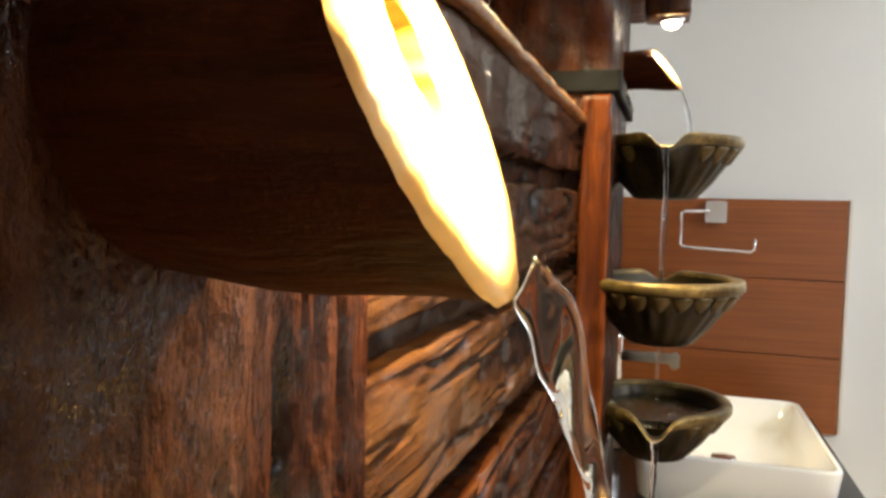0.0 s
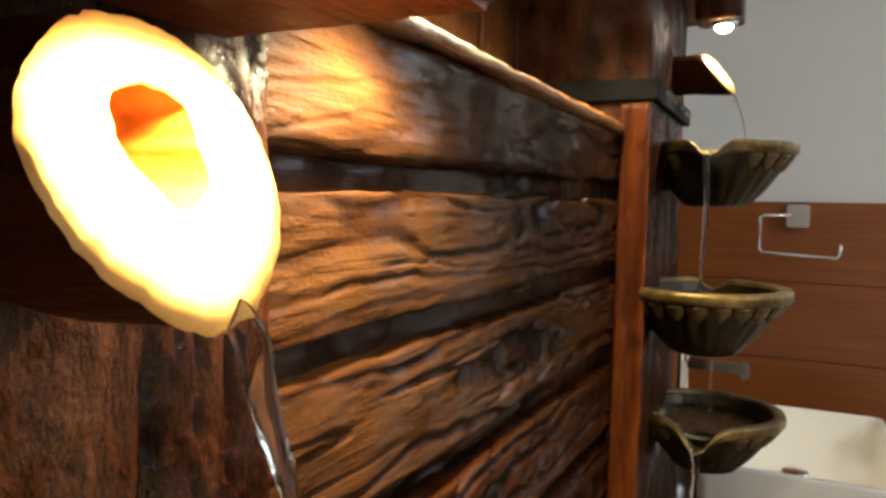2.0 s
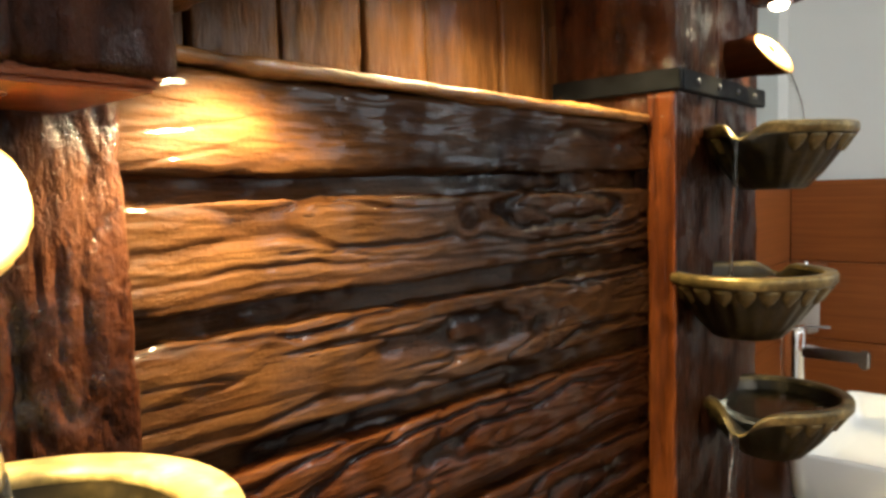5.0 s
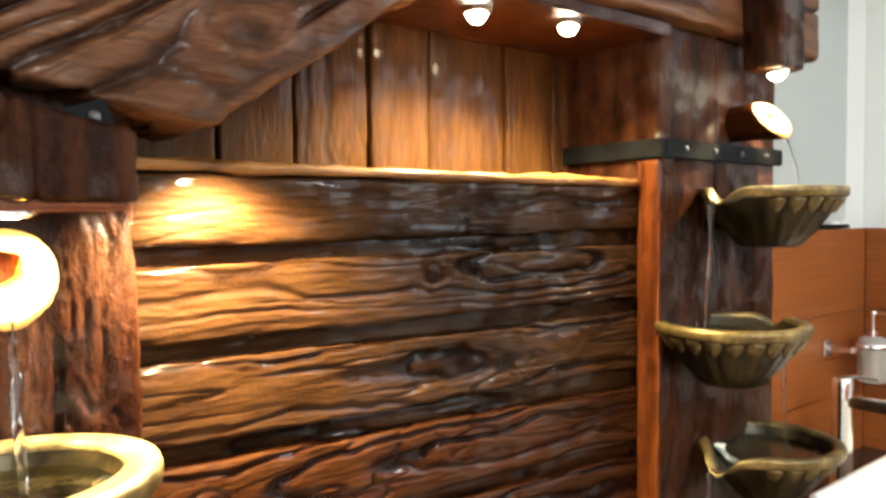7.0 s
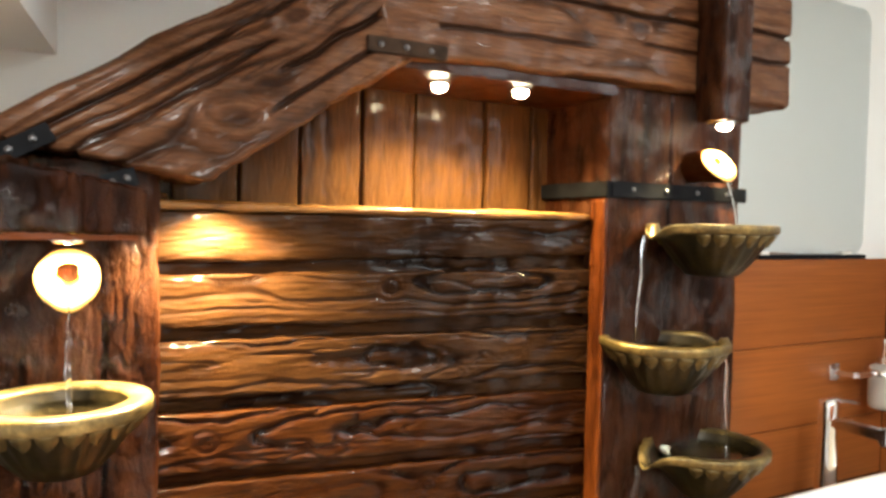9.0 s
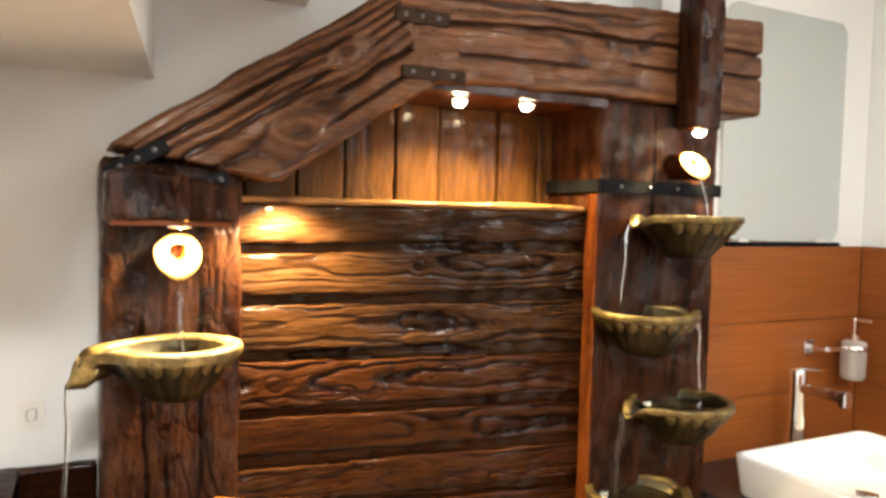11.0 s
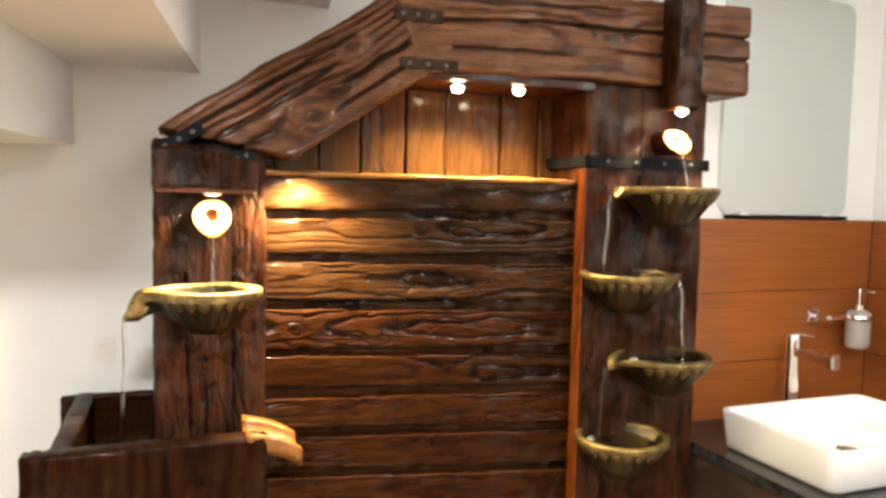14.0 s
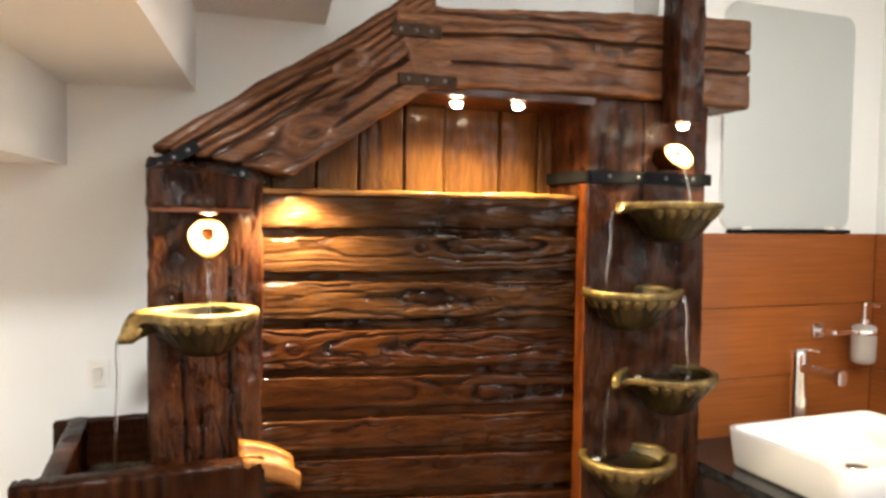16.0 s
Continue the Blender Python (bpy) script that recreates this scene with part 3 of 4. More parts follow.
loc = wood_block(1.256, 0.049, 0.010, 47, ring=0.02, amp=0.003, cell=(0.008, 0.004), round_r=0.003, wave=1.0, carve=0.3)
wood_part("corner_trim", loc, (-0.1015, 1.330, 0.45), Z, X, NY, VARNISH_UPRIGHT, fountain, "orange varnished trim beside the post")

# Cap block over the left spout
def gable(u, h, d):
    y = 0.264 - h
    top = np.minimum(1.704 + 0.28 * (y - 0.148), 1.722 - 0.22 * (y - 0.20))
    return u / 0.088 * (top - 1.617), h, d


loc = wood_block(0.088, 0.232, 0.142, 43, ring=0.022, amp=0.009, carve=0.9, cell=(0.004, 0.003), round_r=0.008, wave=1.0, bend=gable)
wood_part("cap_block", loc, (0.030, 0.264, 1.617), Z, NY, X, WOOD_POST, fountain)

# Thin board added to carry the painted orange glow under the cap.
part("cap_soffit", box(-0.104, 0.024, 0.155, 0.372, 1.609, 1.619, 0.003), VARNISH_BOUNCE, fountain, "varnished board under the cap, orange bounce light painted in")

# Horizontal and raking beams
def lift_beam(u, h, d):
    t = np.clip(u / 1.13, -0.1, 1.1)
    top, bot = 2.150 + 0.075 * t, 1.942 + 0.006 * t + 0.012 * np.sin(t * 3.1)
    return u, (top + bot) / 2 + h / 0.24 * (top - bot), d


loc = wood_block(1.13, 0.24, 0.20, 44, ring=0.012, amp=0.006, cell=(0.006, 0.0028), round_r=0.012, knots=((0.62, 0.0, 0.022),), shear=(-0.28, 0.0), bend=lift_beam, wave=0.30, cover=0.25, edge=0.005, cracks=((0.035, 0.03, 1.2, 0.016, 0.0045), (-0.03, 0.62, 1.2, 0.010, 0.004), (0.085, 0.2, 0.7, 0.007, 0.004), (-0.055, 0.05, 0.5, 0.008, 0.004)))
wood_part("top_beam", loc, (-0.043, 0.762, 0.0), Y, Z, X, WOOD_BEAM, fountain)
ang = math.atan2(0.40, 0.60)
du, dh = (0, math.cos(ang), math.sin(ang)), (0, -math.sin(ang), math.cos(ang))
LB = 0.665
loc = wood_block(LB, 0.224, 0.20, 45, ring=0.0115, amp=0.009, cover=0.6, cell=(0.0045, 0.0022), round_r=0.012, knots=((0.185, -0.045, 0.030), (0.405, 0.045, 0.022)), shear=(-1.05, 0.30), wave=0.26, edge=0.005, cracks=((-0.018, 0.30, 0.75, 0.016, 0.005), (0.068, -0.1, 0.45, 0.012, 0.004), (0.03, 0.0, 0.36, 0.011, 0.004), (-0.075, 0.22, 0.6, 0.010, 0.004)))
wood_part("raking_beam", loc, (-0.045, 0.146 + 0.112 * math.sin(ang) + 0.107, 1.752 - 0.112 * math.cos(ang) + 0.0715), du, dh, X, WOOD_BEAM, fountain)

# Front post hanging over the right spout
loc = wood_block(0.62, 0.086, 0.083, 46, ring=0.02, amp=0.004, cell=(0.008, 0.004), round_r=0.006, wave=0.8)
wood_part("hanging_post", loc, (0.042, 1.598, 1.885), Z, NY, X, WOOD_POST, fountain)

# Iron straps and bolts
def strap(name, geo, bolts, axis, mat=None):
    s = part(name, geo, mat or IRON, fountain, "dark iron strap")
    for b in bolts:
        c = np.array(b)
        a = np.array(axis)
        part("bolt", tube([c, c + a * 0.003, c + a * 0.005], [0.006, 0.0055, 0.002], 10), BOLT, s)
    return s


strap("iron_band", join(box(-0.080, -0.066, 1.338, 1.772, 1.709, 1.744, 0.002), box(-0.316, -0.066, 1.324, 1.337, 1.709, 1.744, 0.002)), [(-0.066, y, 1.727) for y in (1.40, 1.50, 1.60, 1.70)], X)
strap("iron_strap", box(-0.045, -0.034, 0.727, 0.860, 2.066, 2.098, 0.002), [(-0.034, y, 2.082) for y in (0.75, 0.79, 0.83)], X, RUST)
strap("iron_strap", box(-0.045, -0.034, 0.745, 0.905, 1.944, 1.972, 0.002), [(-0.034, y, 1.958) for y in (0.77, 0.82, 0.87)], X, RUST)


def tilted_plate(y0, z0, y1, z1, w):
    d = Vector((0, y1 - y0, z1 - z0)).normalized()
    n = Vector((0, -d.z, d.y)) * (w / 2)
    a, b = Vector((-0.045, y0, z0)), Vector((-0.045, y1, z1))
    lo = [a - n, b - n, b + n, a + n]
    return loft([lo, [p + Vector((0.012, 0, 0)) for p in lo]])


strap("iron_strap", tilted_plate(0.150, 1.702, 0.258, 1.765, 0.028), [(-0.033, 0.175, 1.717), (-0.033, 0.205, 1.734), (-0.033, 0.235, 1.752)], X)
strap("iron_strap", tilted_plate(0.325, 1.690, 0.372, 1.706, 0.028), [(-0.033, 0.338, 1.694), (-0.033, 0.358, 1.701)], X)

# Log spouts with slanting pale ends
def log_spout(name, cy, cz, x_back, x_end, r, hole, seed, slant=0.55, turn=0.0):
    n = 96
    th = np.linspace(0, 2 * np.pi, n, endpoint=False)
    ct, st = np.cos(th), np.sin(th)
    wob = 1 + 0.035 * vnoise(ct * 1.7 + seed, st * 1.7, th * 0)
    torn = 0.012 * vnoise(ct * 16 + seed, st * 16, th * 0) + 0.010 * vnoise(ct * 40 + seed, st * 40, th * 0)
    bore = 1 + 0.16 * vnoise(ct * 1.5 + seed + 4, st * 1.5, th * 0) + 0.03 * vnoise(ct * 5 + seed, st * 5, th * 0)

    def ring_at(x, rad, s, up=0.0, edge=None):
        out = []
        for k in range(n):
            rr = rad * (wob[k] if edge is None else edge[k])
            rr *= 1 + 0.10 * s * max(0.0, -st[k] - 0.86) / 0.14
            y, z = cy + rr * ct[k], cz + up + rr * st[k]
            out.append((x - s * slant * (z - cz) + s * turn * (y - cy), y, z))
        return out

    bark = [ring_at(x_back + (x_end - x_back) * t, r * (1 + 0.03 * math.sin(9 * t + seed)), t) for t in np.linspace(0, 0.97, 9)]
    part(name, loft(bark, True, False), WOOD_BARK, fountain, "hollowed log spout", True, np.full(n * 9, 0.5))
    face = [ring_at(x_end - 0.003, r * 0.992, 1, 0, wob + torn), ring_at(x_end, r * 0.955, 1, 0, wob + torn), ring_at(x_end + 0.001, r * 0.7, 1), ring_at(x_end, hole * 1.1, 1, 0.006, bore), ring_at(x_end - 0.004, hole, 1, 0.006, bore)]
    part("spout_end", loft(face, False, False), END_WOOD, fountain, "pale cut end of the log spout", True)
    deep = x_end - x_back
    part("spout_bore", loft([ring_at(x_end - 0.004, hole, 1, 0.006, bore), ring_at(x_end - 0.3 * deep, hole * 0.97, 0.7, 0.006, bore), ring_at(x_end - 0.9 * deep, hole * 0.9, 0.2, 0.006, bore)], False, True), BORE_WOOD, fountain, "orange wet bore of the log spout", True)


log_spout("left_spout", 0.280, 1.550, -0.13, -0.037, 0.0440, 0.0165, 3.0, 0.40)
log_spout("right_spout", 1.592, 1.790, -0.10, 0.004, 0.0365, 0.009, 7.0, 0.70, 0.30)

# Downlights
def downlight(x, y, z, r=0.0185, drop=1.0):
    ring = loft([[(x + rr * math.cos(a), y + rr * math.sin(a), zz) for a in np.linspace(0, 2 * math.pi, 24, endpoint=False)] for rr, zz in ((r * 1.3, z + 0.004), (r * 1.3, z - 0.002), (r, z - 0.004), (r * 0.9, z - 0.001))], True, True)
    ob = thing("downlight", (x, y, z), "small round warm recessed downlight, lit", "downlight", "downlights in the fountain")
    part("bezel", ring, CHROME, ob)
    part("lens", loft([[(x + rr * math.cos(a), y + rr * math.sin(a), zz) for a in np.linspace(0, 2 * math.pi, 24, endpoint=False)] for rr, zz in ((r * 0.88, z - 0.0015), (r * 0.85, z - 0.005 * drop), (r * 0.62, z - 0.008 * drop), (r * 0.3, z - 0.0095 * drop))]), GLOW, ob, "glowing lens")


downlight(-0.012, 0.280, 1.6075, 0.0185, 0.5)
downlight(-0.148, 0.948, 1.927, 0.0185, 1.9)
downlight(-0.112, 1.122, 1.927, 0.0185, 1.9)
downlight(0.008, 1.598, 1.882, 0.0185, 1.6)

# Trough at the foot of the left post
tr = thing("wooden_trough", (-0.13, 0.15, FLOOR_Z), "dark wet wooden trough under the single bowl", "trough")
loc = wood_block(0.40, 0.495, 0.055, 51, ring=0.03, amp=0.008, cover=0.7, cell=(0.006, 0.005), round_r=0.008, wave=0.9)
wood_part("front_board", loc, (0.150, 0.1425, 0.662), Z, NY, X, WOOD_TROUGH, tr)
loc = wood_block(0.50, 0.40, 0.045, 52, ring=0.022, amp=0.005, cell=(0.01, 0.006), round_r=0.008, wave=0.9)
wood_part("side_board", loc, (-0.40, -0.062, 0.85), X, Z, NY, WOOD_TROUGH, tr)
loc = wood_block(0.24, 0.40, 0.035, 53, ring=0.022, amp=0.004, cell=(0.01, 0.006), round_r=0.008, wave=0.9)
wood_part("back_board", loc, (-0.372, -0.10, 0.848), Y, Z, X, WOOD_TROUGH, tr)
part("trough_floor", box(-0.40, 0.094, -0.06, 0.395, 0.80, 0.85), WET_DARK, tr)
part("base", box(-0.40, 0.14, -0.10, 0.39, FLOOR_Z, 0.66, 0.01), CABINET, tr)
part("trough_water", box(-0.365, 0.094, -0.058, 0.394, 0.852, 0.925), POOL, tr)
# halved log that leads the overflow out of the trough
half = []
for t in np.linspace(0, 1, 9):
    yc, zc, rr = 0.345 + 0.125 * t, 1.066 - 0.022 * t - 0.025 * t ** 3, 0.078 - 0.010 * t
    lp = []
    for a in np.linspace(math.pi * 0.97, math.pi * 2.03, 16):
        lp.append((0.075 + rr * math.cos(a), yc, zc + 0.8 * rr * math.sin(a)))
    for a in np.linspace(math.pi * 2.03, math.pi * 0.97, 16):
        lp.append((0.075 + 0.62 * rr * math.cos(a), yc, zc + 0.8 * 0.50 * rr * math.sin(a)))
    half.append(lp)
part("half_log_spout", loft(half), HALF_WOOD, tr, "pale orange halved log spout", True)


# ---- brass bowls ----
def bowl_geo(c, R, depth, lip_dir, lip_len, lip_drop, rim=0.020, n=96, rim_only=False):
    th = np.linspace(0, 2 * np.pi, n, endpoint=False)
    prof = [(0.0, -depth), (0.36, -depth), (0.42, -depth * 0.97), (0.60, -depth * 0.72), (0.78, -depth * 0.42), (0.90, -depth * 0.18), (0.93, -depth * 0.15), (0.97, -0.016), (1.0, -0.012), (1.0, -0.002), (0.985, 0.0),
            (1 - rim / R, 0.0), (0.985 - rim / R, -0.004), (0.93 - rim / R, -depth * 0.25), (0.72 - rim / R, -depth * 0.60), (0.40, -depth * 0.82), (0.0, -depth * 0.86)]
    if rim_only:
        prof = [(0.972, -0.017), (1.003, -0.013), (1.006, -0.002), (0.99, 0.003), (1 - rim / R, 0.003), (0.983 - rim / R, -0.005)]
    loops = []
    for i, (pr, pz) in enumerate(prof):
        f = max(0.0, 1 + pz / depth)
        lp = []
        for a in th:
            da = (a - lip_dir + math.pi) % (2 * math.pi) - math.pi
            w = math.exp(-((da / 0.15) ** 2))
            ws = math.exp(-((da / 0.33) ** 2))
            rr = pr * R
            if 3 <= i <= 5 and not rim_only:
                rr += 0.0018 * math.cos(22 * a)
            grow = lip_len * ws * f ** 3 * min(1, pr * 1.3)
            z = pz - lip_drop * w * f ** 4 - lip_drop * 0.5 * w * w * f ** 4 * (1 if i >= 10 or (rim_only and i >= 3) else 0.6)
            lp.append((c[0] + (rr + grow) * math.cos(a), c[1] + (rr + grow) * math.sin(a), c[2] + z))
        loops.append(lp)
    if rim_only:
        return loft(loops + loops[:1], False, False)
    return loft(loops, True, True)


def petal_geo(c, R, depth, a):
    """A raised lotus petal hanging under the rim."""
    v, f = [], []
    ca, sa = math.cos(a), math.sin(a)
    rows = ((0.17, 0.9), (0.22, 1.0), (0.29, 0.85), (0.36, 0.5), (0.41, 0.08))
    for q, wd in rows:
        rr = R * (0.95 - 0.22 * (q - 0.12) / 0.4)
        for s, proud in ((-1, 0.001), (-0.5, 0.006), (0.5, 0.006), (1, 0.001)):
            off = s * wd * 0.115 * R
            v.append((c[0] + (rr + proud) * ca - off * sa, c[1] + (rr + proud) * sa + off * ca, c[2] - q * depth))
    for i in range(len(rows) - 1):
        for k in range(3):
            f.append((i * 4 + k, i * 4 + k + 1, i * 4 + k + 5, i * 4 + k + 4))
    f.append((0, 3, 2, 1))
    n = len(v)
    v += [(x - 0.006 * ca, y - 0.006 * sa, z) for x, y, z in v]
    f += [tuple(i + n for i in q[::-1]) for q in f]
    return v, f


def bowl(c, R, depth, lip_dir, lip_len, lip_drop, label, rim=0.020):
    ob = thing("brass_bowl", (c[0], c[1], c[2] - depth), label, "bowl", "bowls on the fountain posts")
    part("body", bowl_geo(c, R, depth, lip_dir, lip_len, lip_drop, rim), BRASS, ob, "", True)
    part("rim", bowl_geo(c, R, depth, lip_dir, lip_len, lip_drop, rim, rim_only=True), BRASS_RIM_LIT if rim > 0.025 else BRASS_DULL, ob, "worn brass rim, paler than the bowl", True)
    n = 22
    for k in range(n):
        a = 2 * math.pi * (k + 0.5) / n
        da = (a - lip_dir + math.pi) % (2 * math.pi) - math.pi
        if abs(da) > 0.42:
            part("petal", petal_geo(c, R, depth, a), PETAL, ob, "", True)
    back = -0.107 if c[1] < 1 else -0.080
    part("mount", tube([(back + 0.001, c[1], c[2] - 0.35 * depth), (c[0] - 0.80 * R, c[1], c[2] - 0.35 * depth)], 0.014, 12), BRASS, ob)
    rr = R - 0.038
    zz = c[2] - depth * 0.17
    part("water_surface", loft([[(c[0] + s * rr * math.cos(a), c[1] + s * rr * math.sin(a), zz + dz) for a in np.linspace(0, 2 * math.pi, 32, endpoint=False)] for s, dz in ((0.80, -0.02), (1.0, 0.0))]), POOL, ob, "still dark water")
    return ob


BC, BR, BD = 0.008, 0.138, 0.112
bowl((BC, 1.572, 1.650), BR, BD, -math.pi / 2, 0.050, 0.020, "round patinated brass bowl pouring onto the next, petal border")
bowl((BC, 1.432, 1.400), BR, BD, math.pi / 2, 0.040, 0.014, "round patinated brass bowl catching water, petal border")
bowl((BC, 1.572, 1.152), BR, BD, -math.pi / 2, 0.050, 0.022, "round patinated brass bowl, water spilling from its lip")
bowl((BC, 1.432, 0.918), BR, BD, math.pi / 2, 0.020, 0.009, "lowest round patinated brass bowl on the post")
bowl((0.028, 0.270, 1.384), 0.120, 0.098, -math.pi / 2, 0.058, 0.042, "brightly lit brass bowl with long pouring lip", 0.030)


# ---- running water ----
def stream(pts, r0, r1, seed, label, squash=0.65):
    pts = [Vector(p) for p in pts]
    dense, rad = [], []
    n = 26
    for i in range(n + 1):
        t = i / n
        k = t * (len(pts) - 1)
        j = min(int(k), len(pts) - 2)
        p = pts[j].lerp(pts[j + 1], k - j)
        q = p + Vector((0.0016 * math.sin(9 * t + seed), 0.0018 * math.sin(13 * t + 2 * seed), 0))
        dense.append(q)
        rad.append((r0 + (r1 - r0) * t ** 0.6) * min(1.0, 0.35 + 9 * t) * (1 + 0.22 * math.sin(17 * t + seed) * t + 0.12 * math.sin(41 * t)))
    ob = part("water_stream", tube(dense, rad, 14, squash), WATER, None, "", True)
    return tagged(ob, label, "water", "falling streams of water", "stuff")


def fall(a, vx, vy, drop, n=8):
    """Points of a jet that leaves a sideways and falls by drop."""
    return [(a[0] + vx * t, a[1] + vy * t, a[2] - drop * t * t) for t in np.linspace(0, 1, n)]


def poured_sheet(inner, outer, y, label):
    """Water leaving a lip as a clear film between two thicker strands, closing to a rope."""
    def at(pts, t):
        k = t * (len(pts) - 1)
        j = min(int(k), len(pts) - 2)
        a, b = pts[j], pts[j + 1]
        return a[0] + (b[0] - a[0]) * (k - j), a[1] + (b[1] - a[1]) * (k - j)

    loops, n, m = [], 20, 44
    for i in range(m + 1):
        t = i / m
        (xa, za), (xb, zb) = at(inner, t), at(outer, t)
        twist = 2.4 * max(0.0, t - 0.42)
        flat = max(0.0, 1 - t / 0.5)
        lp = []
        for k in range(n):
            a = 2 * math.pi * k / n
            w = math.cos(a)
            thick = 0.0006 + 0.0014 * abs(w) ** 3 + 0.0032 * (1 - flat)
            p = thick * math.sin(a) * (1 + 0.25 * math.sin(23 * t + 2 * w))
            q = 0.5 * w * (1 + 0.10 * math.sin(31 * t + 1.0))
            hx, hz = (xb - xa) * q, (zb - za) * q
            lp.append(((xa + xb) / 2 + hx * math.cos(twist) - p * math.sin(twist), y + hx * math.sin(twist) + p * math.cos(twist) + 0.001 * math.sin(15 * t), (za + zb) / 2 + hz))
        loops.append(lp)
    ob = part("water_stream", loft(loops), WATER, None, "", True)
    return tagged(ob, label, "water", "falling streams of water", "stuff")


poured_sheet([(-0.0185, 1.504), (-0.0145, 1.494), (-0.010, 1.484), (-0.005, 1.474), (-0.001, 1.460), (0.005, 1.438), (0.013, 1.400), (0.021, 1.356)],
             [(-0.0140, 1.513), (-0.0060, 1.507), (-0.0015, 1.492), (0.001, 1.476), (0.0045, 1.460), (0.0110, 1.438), (0.021, 1.400), (0.029, 1.356)], 0.280, "clear sheet of water pouring from the lower log spout")
stream(fall((0.018, 1.592, 1.760), 0.040, 0.004, 0.140), 0.008, 0.004, 2.0, "clear stream falling from the upper log spout")
stream(fall((BC, 1.372, 1.628), 0.002, -0.022, 0.255), 0.0080, 0.0048, 3.0, "thin stream between two brass bowls")
stream(fall((BC, 1.622, 1.378), 0.002, 0.020, 0.255), 0.0080, 0.0048, 4.0, "thin stream between two brass bowls")
stream(fall((BC, 1.372, 1.130), 0.002, -0.022, 0.245), 0.0080, 0.0048, 5.0, "thin stream between two brass bowls")
stream(fall((BC, 1.622, 0.896), 0.002, 0.020, 0.5), 0.006, 0.003, 6.0, "thin stream from the lowest brass bowl")
stream(fall((0.028, 0.092, 1.335), 0.0, -0.012, 0.42), 0.0055, 0.003, 7.0, "thin stream falling into the trough")

# ---- washstand ----
counter = thing("washstand_counter", (0.13, 2.25, FLOOR_Z), "black speckled granite washstand counter", "counter")
part("worktop", box(-0.270, 0.500, 1.768, 2.740, 0.798, 0.833, 0.003), GRANITE, counter)
part("cabinet_body", box(-0.268, 0.46, 1.79, 2.738, FLOOR_Z + 0.08, 0.797, 0.003), CABINET, counter)
part("plinth", box(-0.268, 0.42, 1.80, 2.736, FLOOR_Z, FLOOR_Z + 0.079), CABINET, counter)

bcx, bcy, bhx, bhy = 0.183, 2.130, 0.223, 0.305
basin = thing("wash_basin", (bcx, bcy, 0.834), "white rectangular ceramic countertop wash basin", "basin")
part("bowl", loft([rounded(bcx, bcy, bhx - 0.022, bhy - 0.022, 0.03, 0.834), rounded(bcx, bcy, bhx - 0.012, bhy - 0.012, 0.035, 0.846), rounded(bcx, bcy, bhx - 0.001, bhy - 0.001, 0.035, 0.950), rounded(bcx, bcy, bhx - 0.002, bhy - 0.002, 0.034, 0.957), rounded(bcx, bcy, bhx - 0.014, bhy - 0.014, 0.03, 0.957), rounded(bcx, bcy, bhx - 0.017, bhy - 0.017, 0.03, 0.952), rounded(bcx, bcy, bhx - 0.030, bhy - 0.030, 0.04, 0.872), rounded(bcx, bcy, bhx - 0.055, bhy - 0.055, 0.05, 0.860), rounded(bcx, bcy, 0.03, 0.03, 0.029, 0.855)]), CERAMIC, basin, "", True)
part("drain", loft([[(bcx + r * math.cos(a), bcy + r * math.sin(a), z) for a in np.linspace(0, 2 * math.pi, 28, endpoint=False)] for r, z in ((0.034, 0.857), (0.034, 0.866), (0.030, 0.870), (0.012, 0.871))]), CHROME, basin, "chrome drain cover")

tap = thing("basin_tap", (-0.115, 2.205, 0.834), "tall polished chrome basin mixer tap", "tap")
part("column", loft([[(-0.115 + r * math.cos(a), 2.208 + r * math.sin(a), z) for a in np.linspace(0, 2 * math.pi, 24, endpoint=False)] for r, z in ((0.038, 0.834), (0.037, 0.842), (0.031, 0.855), (0.029, 0.93), (0.026, 1.02), (0.024, 1.08), (0.026, 1.10), (0.027, 1.155), (0.024, 1.163))]), CHROME, tap, "", True)
part("spout", join(box(-0.105, 0.058, 2.192, 2.224, 1.088, 1.118, 0.005), box(0.036, 0.064, 2.189, 2.227, 1.074, 1.124, 0.006)), CHROME, tap)
part("lever", tube([(-0.115, 2.208, 1.162), (-0.09, 2.208, 1.170), (-0.03, 2.210, 1.172)], [0.011, 0.008, 0.006], 10, 0.6), CHROME, tap)

soap = thing("soap_dispenser", (-0.185, 2.60, 1.08), "wall-mounted soap dispenser with frosted bottle and chrome pump", "soap dispenser")
part("wall_plate", box(-0.272, -0.258, 2.43, 2.48, 1.17, 1.22, 0.003), CHROME, soap)
part("arm", join(box(-0.258, -0.190, 2.447, 2.463, 1.188, 1.204, 0.003), box(-0.197, -0.181, 2.455, 2.56, 1.188, 1.204, 0.003)), CHROME, soap)
cyl = lambda c, prof, n=24: loft([[(c[0] + r * math.cos(a), c[1] + r * math.sin(a), z) for a in np.linspace(0, 2 * math.pi, n, endpoint=False)] for r, z in prof])
part("holder_ring", cyl((-0.19, 2.60), ((0.05, 1.188), (0.052, 1.19), (0.052, 1.204), (0.046, 1.206))), CHROME, soap, "", True)
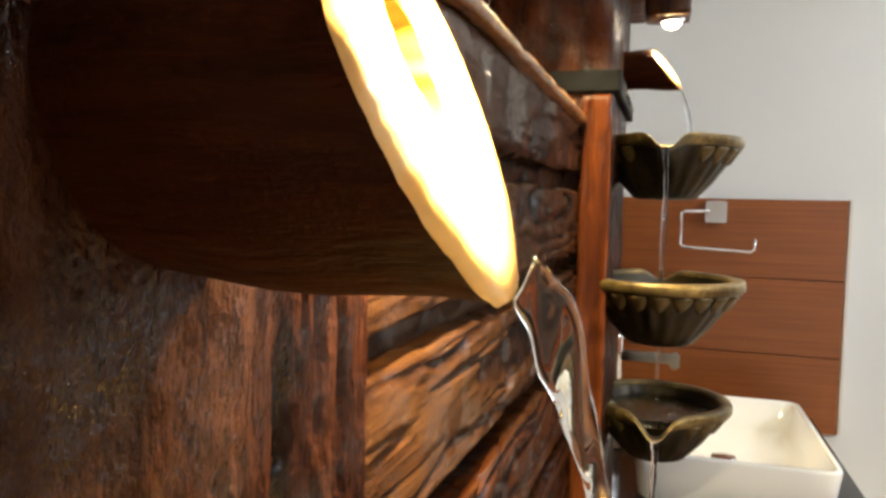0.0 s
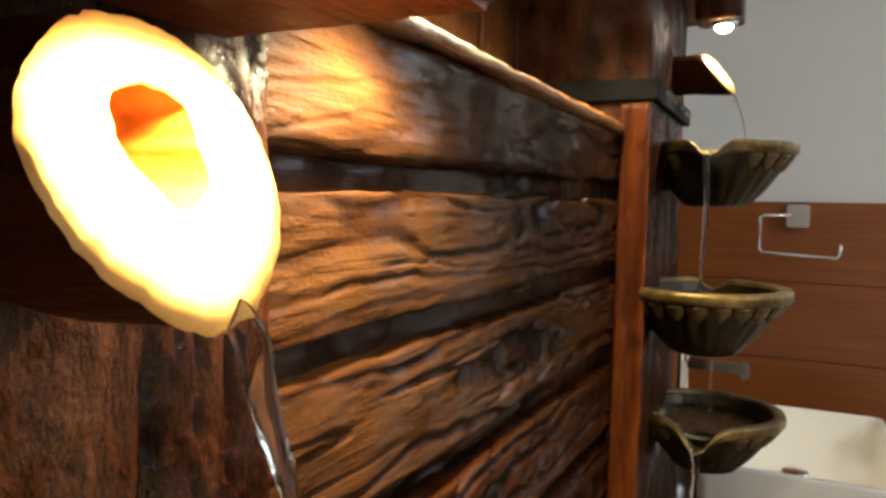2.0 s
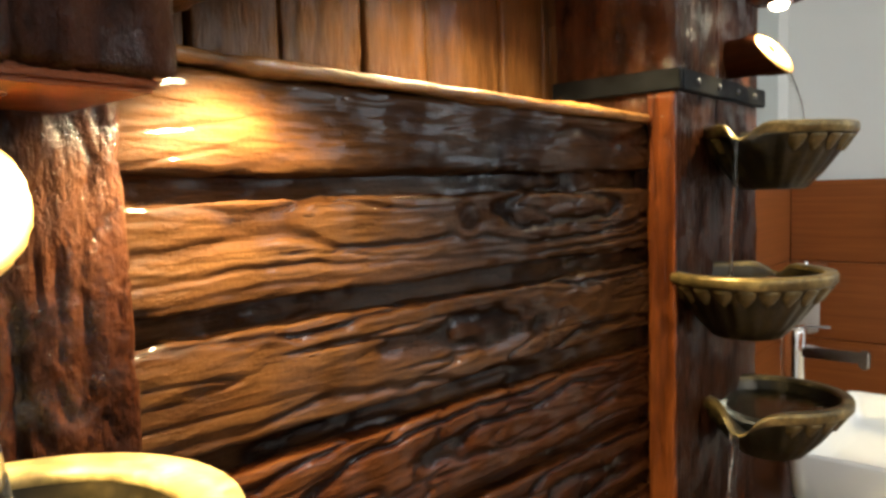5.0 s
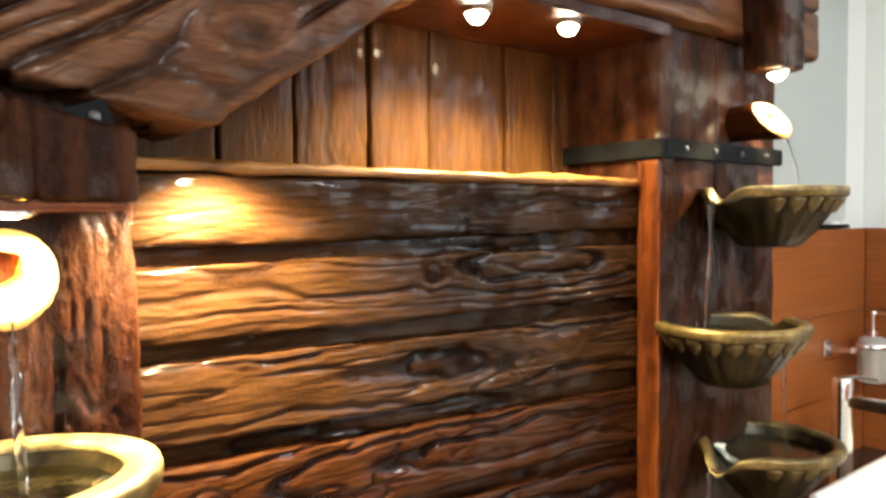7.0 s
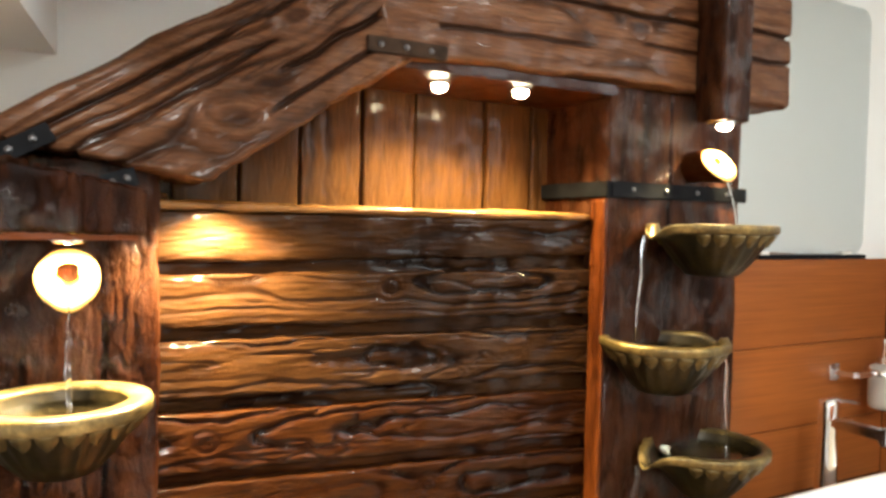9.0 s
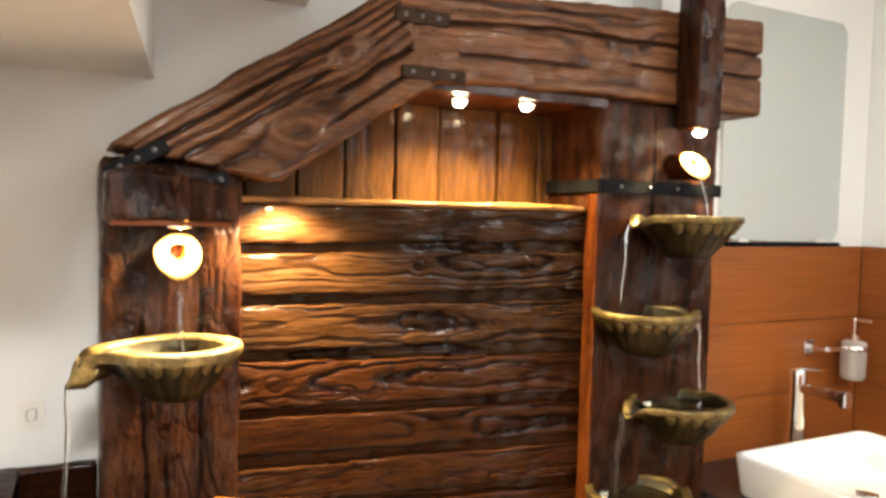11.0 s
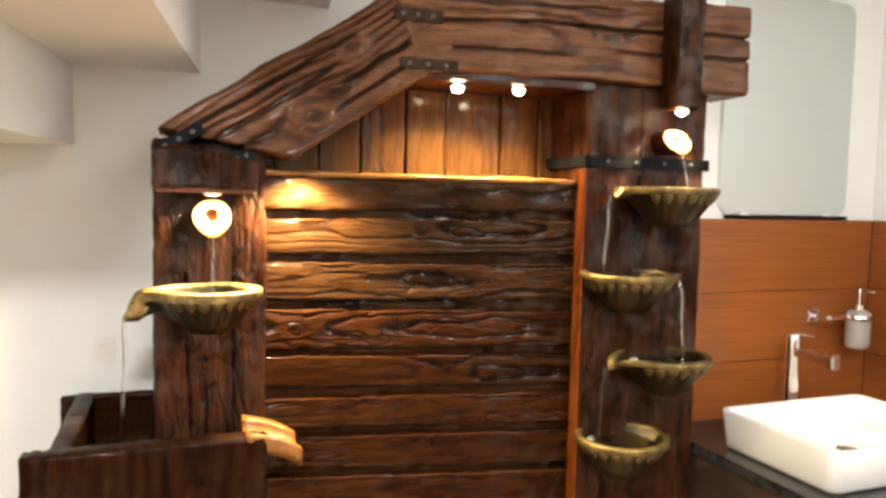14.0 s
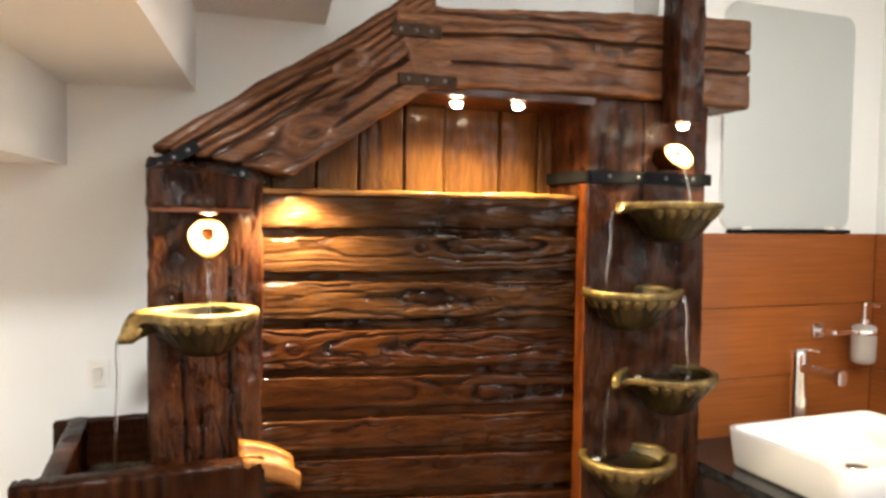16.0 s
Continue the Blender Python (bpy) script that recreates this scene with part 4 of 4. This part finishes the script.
part("bottle", cyl((-0.19, 2.60), ((0.030, 1.078), (0.040, 1.084), (0.043, 1.10), (0.044, 1.20), (0.040, 1.216), (0.022, 1.224))), BOTTLE, soap, "frosted bottle", True)
part("pump", join(cyl((-0.19, 2.60), ((0.020, 1.222), (0.020, 1.242), (0.007, 1.244), (0.007, 1.292), (0.012, 1.294), (0.011, 1.302))), box(-0.19, -0.125, 2.593, 2.607, 1.292, 1.302, 0.003)), CHROME, soap)

ring = thing("towel_ring", (0.16, 2.70, 1.37), "square chrome towel ring on the tiled wall", "towel ring")
part("wall_plate", box(0.138, 0.206, 2.70, 2.742, 1.474, 1.548, 0.004), CHROME, ring)
part("rail", tube([(0.15, 2.69, 1.512), (0.072, 2.69, 1.511), (0.062, 2.69, 1.502), (0.060, 2.69, 1.402), (0.070, 2.69, 1.390), (0.284, 2.69, 1.380), (0.295, 2.69, 1.390), (0.296, 2.69, 1.424)], 0.006, 10), CHROME, ring, "", True)

mir = thing("wall_mirror", (-0.28, 2.30, 1.575), "frameless wall mirror with rounded corners above the tiles", "mirror")
mv = [(-0.286, p[0], p[1]) for p in rounded(2.30, 1.968, 0.302, 0.396, 0.05, 0.0, 8)]
part("glass_edge", loft([mv, [(-0.279, p[1], p[2]) for p in mv]]), SWITCH, mir)
mv3 = [(-0.2785, p[0], p[1]) for p in rounded(2.30, 1.968, 0.301, 0.395, 0.05, 0.0, 8)]
part("mirror_glass", loft([mv3, [(-0.2755, p[1], p[2]) for p in mv3]]), MIRROR, mir)

led = thing("mirror_ledge", (-0.27, 2.30, 1.557), "thin dark ledge with white clips under the mirror", "ledge")
part("ledge", box(-0.286, -0.262, 2.03, 2.60, 1.5575, 1.570, 0.002), IRON, led)
for y in (2.10, 2.50):
    part("clip", box(-0.274, -0.258, y - 0.02, y + 0.02, 1.5702, 1.580, 0.002), SWITCH, led)

sw = thing("wall_socket", (-0.415, 0.007, 1.13), "white plastic socket plate on the wall", "socket")
part("plate", box(-0.42, -0.412, -0.02, 0.034, 1.125, 1.20, 0.003), SWITCH, sw)
part("rocker", box(-0.412, -0.408, -0.004, 0.018, 1.148, 1.178, 0.002), SWITCH, sw)
